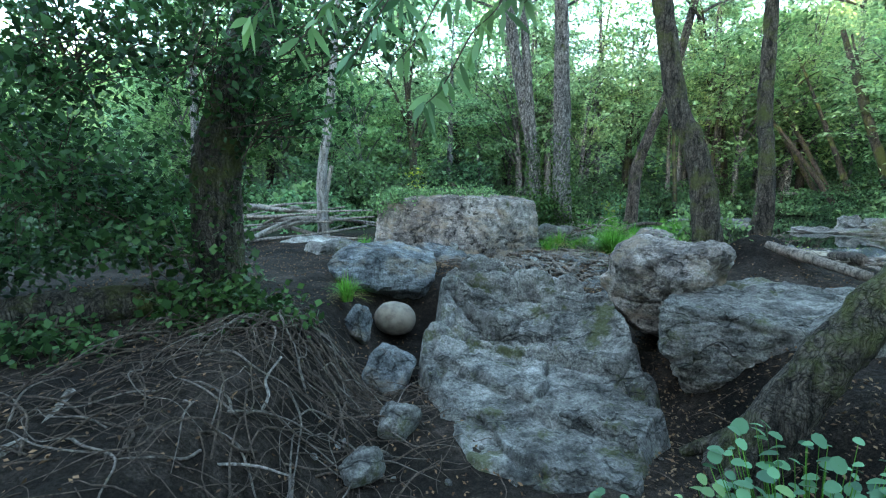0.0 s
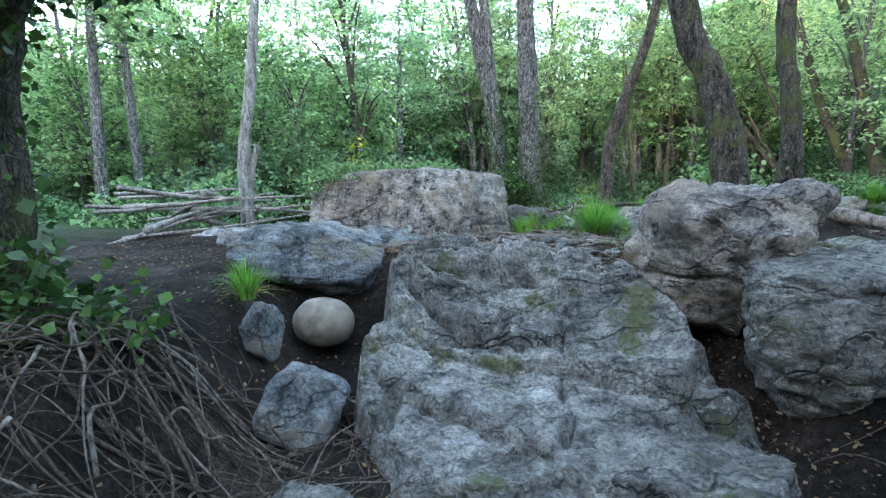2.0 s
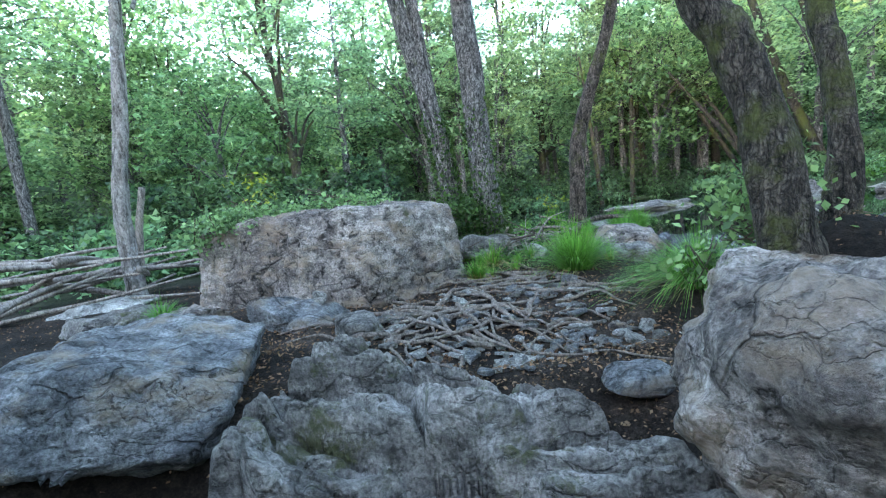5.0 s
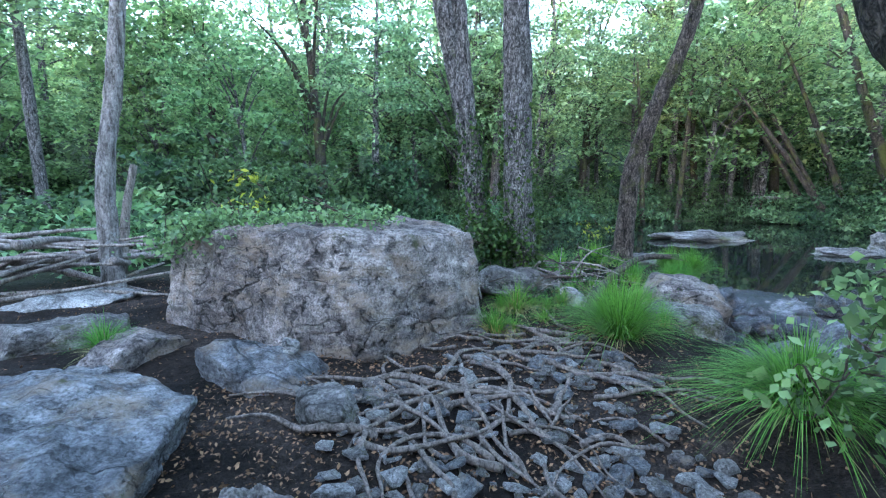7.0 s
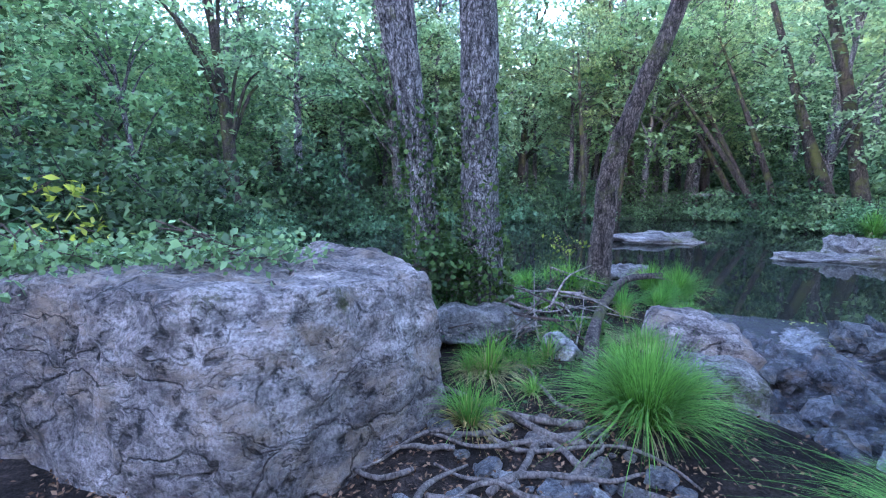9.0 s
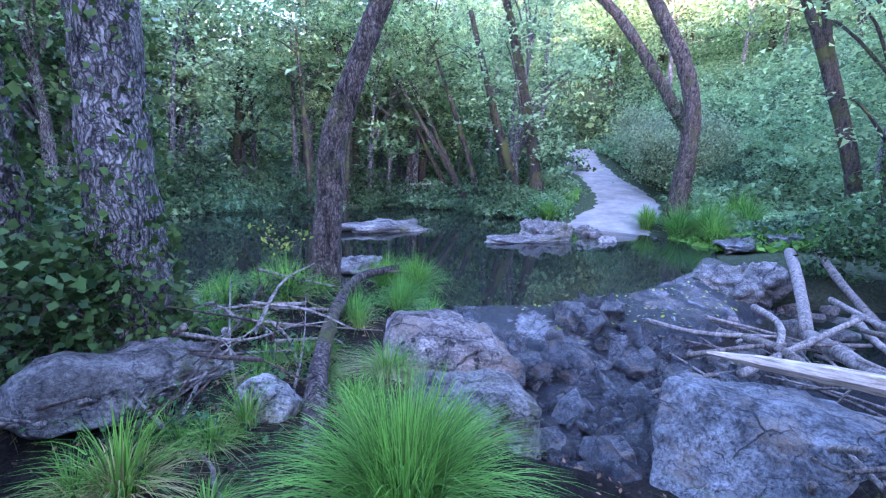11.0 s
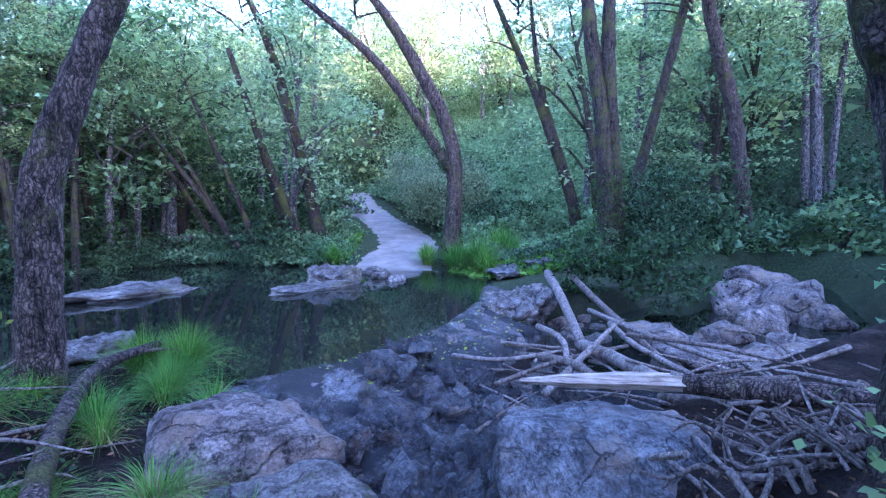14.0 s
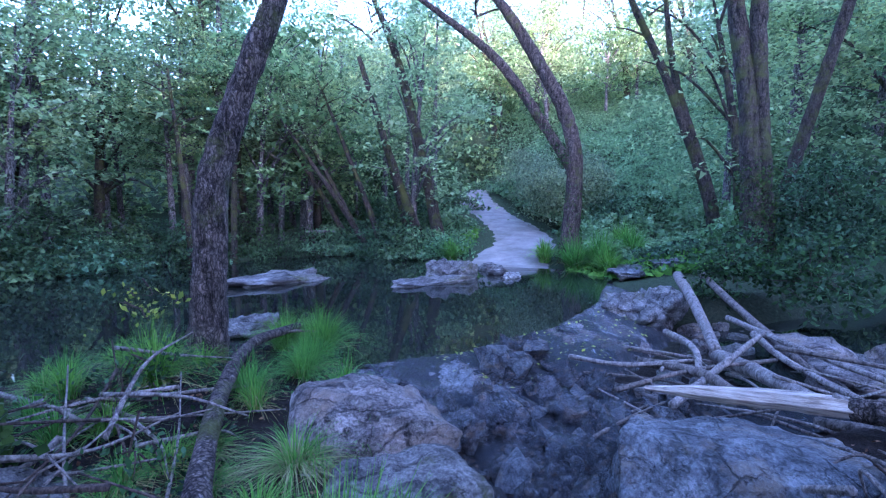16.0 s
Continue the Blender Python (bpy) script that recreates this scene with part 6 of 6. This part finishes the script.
scattered("leaf_litter", 3500, (1.5, 3.2, 2.4, 7.8), 0.036, LITTER, "brown dry leaf litter in the gully beside the slab", 62, 0.012, dry)
scattered("leaf_litter", 5500, (-0.5, 3.6, 7.3, 10.6), 0.036, LITTER, "reddish-brown dead leaves among the roots and slates", 68, 0.012, dry)
scattered("ground_herbs", 7000, (-6, 8, 10.5, 17), 0.06, LEAF_NEAR, "low green herbs on the river bank", 63, 0.05, lambda x, y: dry(x, y) & (vnoise(np.stack([x, y, 0 * x], -1) * 0.8, 4) > 0.1) & ((x > 2.6) | (y > 13)), 0.8)
scattered("bracken", 190000, (19, 52, 4, 30), 0.23, LEAF_FERN, "sunless green slope of bracken and bramble", 64, 0.25, lambda x, y: (inside(x, y, FERN_SLOPE) > -2) & (np.hypot(x[:, None] - TRACK_LINE[:, 0], y[:, None] - TRACK_LINE[:, 1]).min(1) > 2.0), 0.6, 0.9)
scattered("hill_herbs", 140000, (24, 95, 14, 90), 0.34, LEAF_FERN, "green herbs and saplings covering the hillside", 66, 0.3, lambda x, y: (inside(x, y, FERN_SLOPE) < -1) & (inside(x, y, POOL) < -0.5) & (np.hypot(x[:, None] - TRACK_LINE[:, 0], y[:, None] - TRACK_LINE[:, 1]).min(1) > 2.0), 0.6, 0.9)
scattered("bank_grass", 9000, (16.5, 24, 8, 22), 0.3, GRASS, "rough green grass on the far bank", 65, 0.12, lambda x, y: (inside(x, y, POOL) < -0.3) & (np.hypot(x[:, None] - TRACK_LINE[:, 0], y[:, None] - TRACK_LINE[:, 1]).min(1) > 2.1), 1.0)

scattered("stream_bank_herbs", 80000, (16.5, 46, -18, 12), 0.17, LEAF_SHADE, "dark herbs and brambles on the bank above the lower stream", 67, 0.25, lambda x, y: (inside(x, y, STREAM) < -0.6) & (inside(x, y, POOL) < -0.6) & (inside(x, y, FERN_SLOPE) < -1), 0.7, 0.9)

# grey round bush beside the track, and the arch of slim alders over the water
hewn("footbridge", [(18.9, 27.6, 1.25), (21.6, 26.9, 1.25), (21.4, 26.3, 1.25), (18.7, 27.0, 1.25), (18.9, 27.6, 1.36), (21.6, 26.9, 1.36), (21.4, 26.3, 1.36), (18.7, 27.0, 1.36)], ROCK_GREY, "small pale footbridge far up the stream", 5, "bridge", 0.03, 0.02, 0.3)
for x, y in ((19.0, 27.2), (21.3, 26.6)):
    stick("bridge_post", [(x, y, g(x, y) - 0.3), (x, y, 1.26)], 0.09, 0.08, BARK_DARK, "dark timber post under the footbridge", 3, "post")
for x, y, w in ((26.4, 16.9, 1.0), (29.2, 18.0, 1.15), (33.0, 20.6, 1.2)):
    z = g(x, y)
    leaf_cloud("bush", [((x, y, z + 1.5 * w), (1.9 * w, 1.9 * w, 1.5 * w), 130, 40), ((x + 0.9 * w, y - 1.0 * w, z + 2.5 * w), (1.2 * w, 1.2 * w, 1.1 * w), 60, 40), ((x - 0.6 * w, y + 0.9 * w, z + 2.2 * w), (1.2 * w, 1.2 * w, 1.0 * w), 50, 40)],
               0.15, LEAF_WILLOW, "large rounded grey-green willow bush beside the track", "bush", int(70 + x), 0.45, wide=2.2)
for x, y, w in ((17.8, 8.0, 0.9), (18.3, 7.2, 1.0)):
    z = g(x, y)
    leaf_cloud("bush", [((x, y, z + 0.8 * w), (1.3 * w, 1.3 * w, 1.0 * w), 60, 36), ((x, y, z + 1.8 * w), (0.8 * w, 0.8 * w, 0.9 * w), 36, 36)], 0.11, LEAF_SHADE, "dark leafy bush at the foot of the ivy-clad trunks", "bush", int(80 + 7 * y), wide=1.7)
for k, (x, y, tx, ty, h) in enumerate([(20.6, 25.1, 17.6, 27.6, 8), (20.4, 23.8, 18.2, 25.8, 8.5), (20.9, 26.3, 17.5, 29, 8), (20.2, 24.5, 16.6, 26.5, 6.5), (21.0, 22.6, 19.6, 24.2, 9), (15.5, 28.5, 15.8, 28.2, 9), (13.8, 28.8, 13.0, 28.6, 8)]):
    tree("alder", [[(x, y, g(x, y), 0.16), (x + 0.35 * (tx - x), y + 0.35 * (ty - y), 0.4 * h, 0.12), (tx, ty, h, 0.05)]], BARK_DARK, "slim dark alder arching over the water", (x, y, g(x, y)), sides=8,
         limbs=boughs(tx, ty, h - 2.5, h - 1, 900 + k, 4), crown=high_crown(tx, ty, h, 950 + k, 2.4, 50, 34), seed=40 + k)


# thin slates among the roots
def slate_mesh(seed):
    q = np.random.default_rng(seed)
    n = int(q.integers(5, 8))
    a = np.sort(q.uniform(0, 6.28, n) * 0.35 + np.linspace(0, 6.28, n, endpoint=False) * 0.65 + q.uniform(0, 1))
    ring = np.stack([np.cos(a) * q.uniform(0.75, 1.1, n), 0.65 * np.sin(a) * q.uniform(0.75, 1.1, n)], -1)
    v = np.vstack([np.column_stack([ring, np.full(n, -0.14)]), np.column_stack([ring * 1.02, np.full(n, 0.06)]), np.column_stack([ring * 0.9, 0.14 + 0.05 * q.normal(size=n)])])
    bm = bmesh.new()
    vs = [bm.verts.new(p) for p in v]
    for k in range(n):
        m = (k + 1) % n
        bm.faces.new((vs[k], vs[m], vs[n + m], vs[n + k]))
        bm.faces.new((vs[n + k], vs[n + m], vs[2 * n + m], vs[2 * n + k]))
    bm.faces.new(vs[2 * n:])
    bm.faces.new(vs[:n][::-1])
    bmesh.ops.triangulate(bm, faces=bm.faces[:])
    me = bpy.data.meshes.new("slate")
    bm.to_mesh(me)
    bm.free()
    me.materials.append((ROCK_BLUE, ROCK_PALE, ROCK_GREY, ROCK_PALE)[seed % 4])
    return me


SLATES = [slate_mesh(k) for k in range(16)]
r = np.random.default_rng(77)
for k in range(300):
    x, y = r.uniform(0.7, 3.4), r.uniform(7.4, 9.9)
    if inside(np.array([x]), np.array([y]), SLAB)[0] > -0.1 or (x < 1.5 and y > 9.3) or inside(np.array([x]), np.array([y]), STREAM)[0] > -0.1:
        continue
    s = r.uniform(0.04, 0.085) if r.uniform() < 0.75 else r.uniform(0.09, 0.16)
    ob = new("slate", SLATES[int(r.integers(0, 16))])
    ob.matrix_basis = pose(x, y, g(x, y) + 0.008 + 0.16 * s, r.normal() * 10, r.normal() * 10, r.uniform(0, 360)) @ Matrix.Scale(s, 4)
    tagged(ob, "thin grey slate lying among tree roots", "stone", "slates among the roots")

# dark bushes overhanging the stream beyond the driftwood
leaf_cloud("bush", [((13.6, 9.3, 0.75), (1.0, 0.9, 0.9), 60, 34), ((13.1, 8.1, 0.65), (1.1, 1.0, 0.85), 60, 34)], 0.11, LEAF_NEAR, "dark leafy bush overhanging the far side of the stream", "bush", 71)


# broken wet stones where the stream tumbles below the weir
WET_MESHES = []
for k in range(10):
    q = np.random.default_rng(800 + k)
    bm = bmesh.new()
    for c in q.normal(size=(13, 3)) * (0.62, 0.5, 0.4):
        bm.verts.new(np.clip(c, -0.8, 0.8))
    bmesh.ops.convex_hull(bm, input=bm.verts[:])
    bmesh.ops.delete(bm, geom=[p for p in bm.verts if not p.link_faces], context="VERTS")
    bmesh.ops.bevel(bm, geom=bm.edges[:], offset=0.07, segments=2, profile=0.6, affect="EDGES", clamp_overlap=True)
    bmesh.ops.triangulate(bm, faces=bm.faces[:])
    me = bpy.data.meshes.new("wet_stone")
    bm.to_mesh(me)
    bm.free()
    me.materials.append(ROCK_WET if k % 3 else ROCK_BLUE)
    WET_MESHES.append(me)


def bed_height(x, y):
    t = float(np.interp(x, CREST[:, 0], CREST[:, 1])) - y
    weir = 0.145 - 0.24 * float(smooth(0.0, 1.15, t)) - 0.36 * float(smooth(0.95, 1.25, t)) if x > 6.6 and t < 1.2 else -1.0
    return max(g(x, y), weir, -0.28)


r = np.random.default_rng(91)
for k in range(240):
    x, y = r.uniform(5.2, 8.6), r.uniform(9.3, 11.7)
    if inside(np.array([x]), np.array([y]), STREAM)[0] < -0.1 or math.hypot(x - 5.2, y - 11.4) < 0.6 or math.hypot(x - 4.75, y - 10.75) < 0.5:
        continue
    s = r.uniform(0.08, 0.17) if r.uniform() < 0.75 else r.uniform(0.18, 0.32)
    ob = new("wet_stone", WET_MESHES[int(r.integers(0, 10))])
    ob.matrix_basis = pose(x, y, bed_height(x, y) + 0.3 * s, r.normal() * 15, r.normal() * 15, r.uniform(0, 360)) @ Matrix.Scale(s, 4)
    tagged(ob, "dark angular wet stone in the stream below the weir", "stone", "stones below the weir")

# flood-left sticks heaped beside the slab
for k in range(26):
    c = np.array([r.uniform(6.6, 8.8), r.uniform(6.6, 8.5), 0.0])
    c[2] = max(g(c[0], c[1]), -0.05) + r.uniform(0.02, 0.22)
    a, n = r.uniform(0, 6.28), r.uniform(0.25, 0.7)
    d = np.array([math.cos(a), math.sin(a), r.normal() * 0.15]) * n
    stick("driftwood_stick", [c - d, c + r.normal(size=3) * 0.06, c + d], r.uniform(0.012, 0.035), 0.008, DEADWOOD if k % 3 else ROOTWOOD, "grey weathered stick in the flood debris", 1300 + k, "stick", "flood debris", 6)
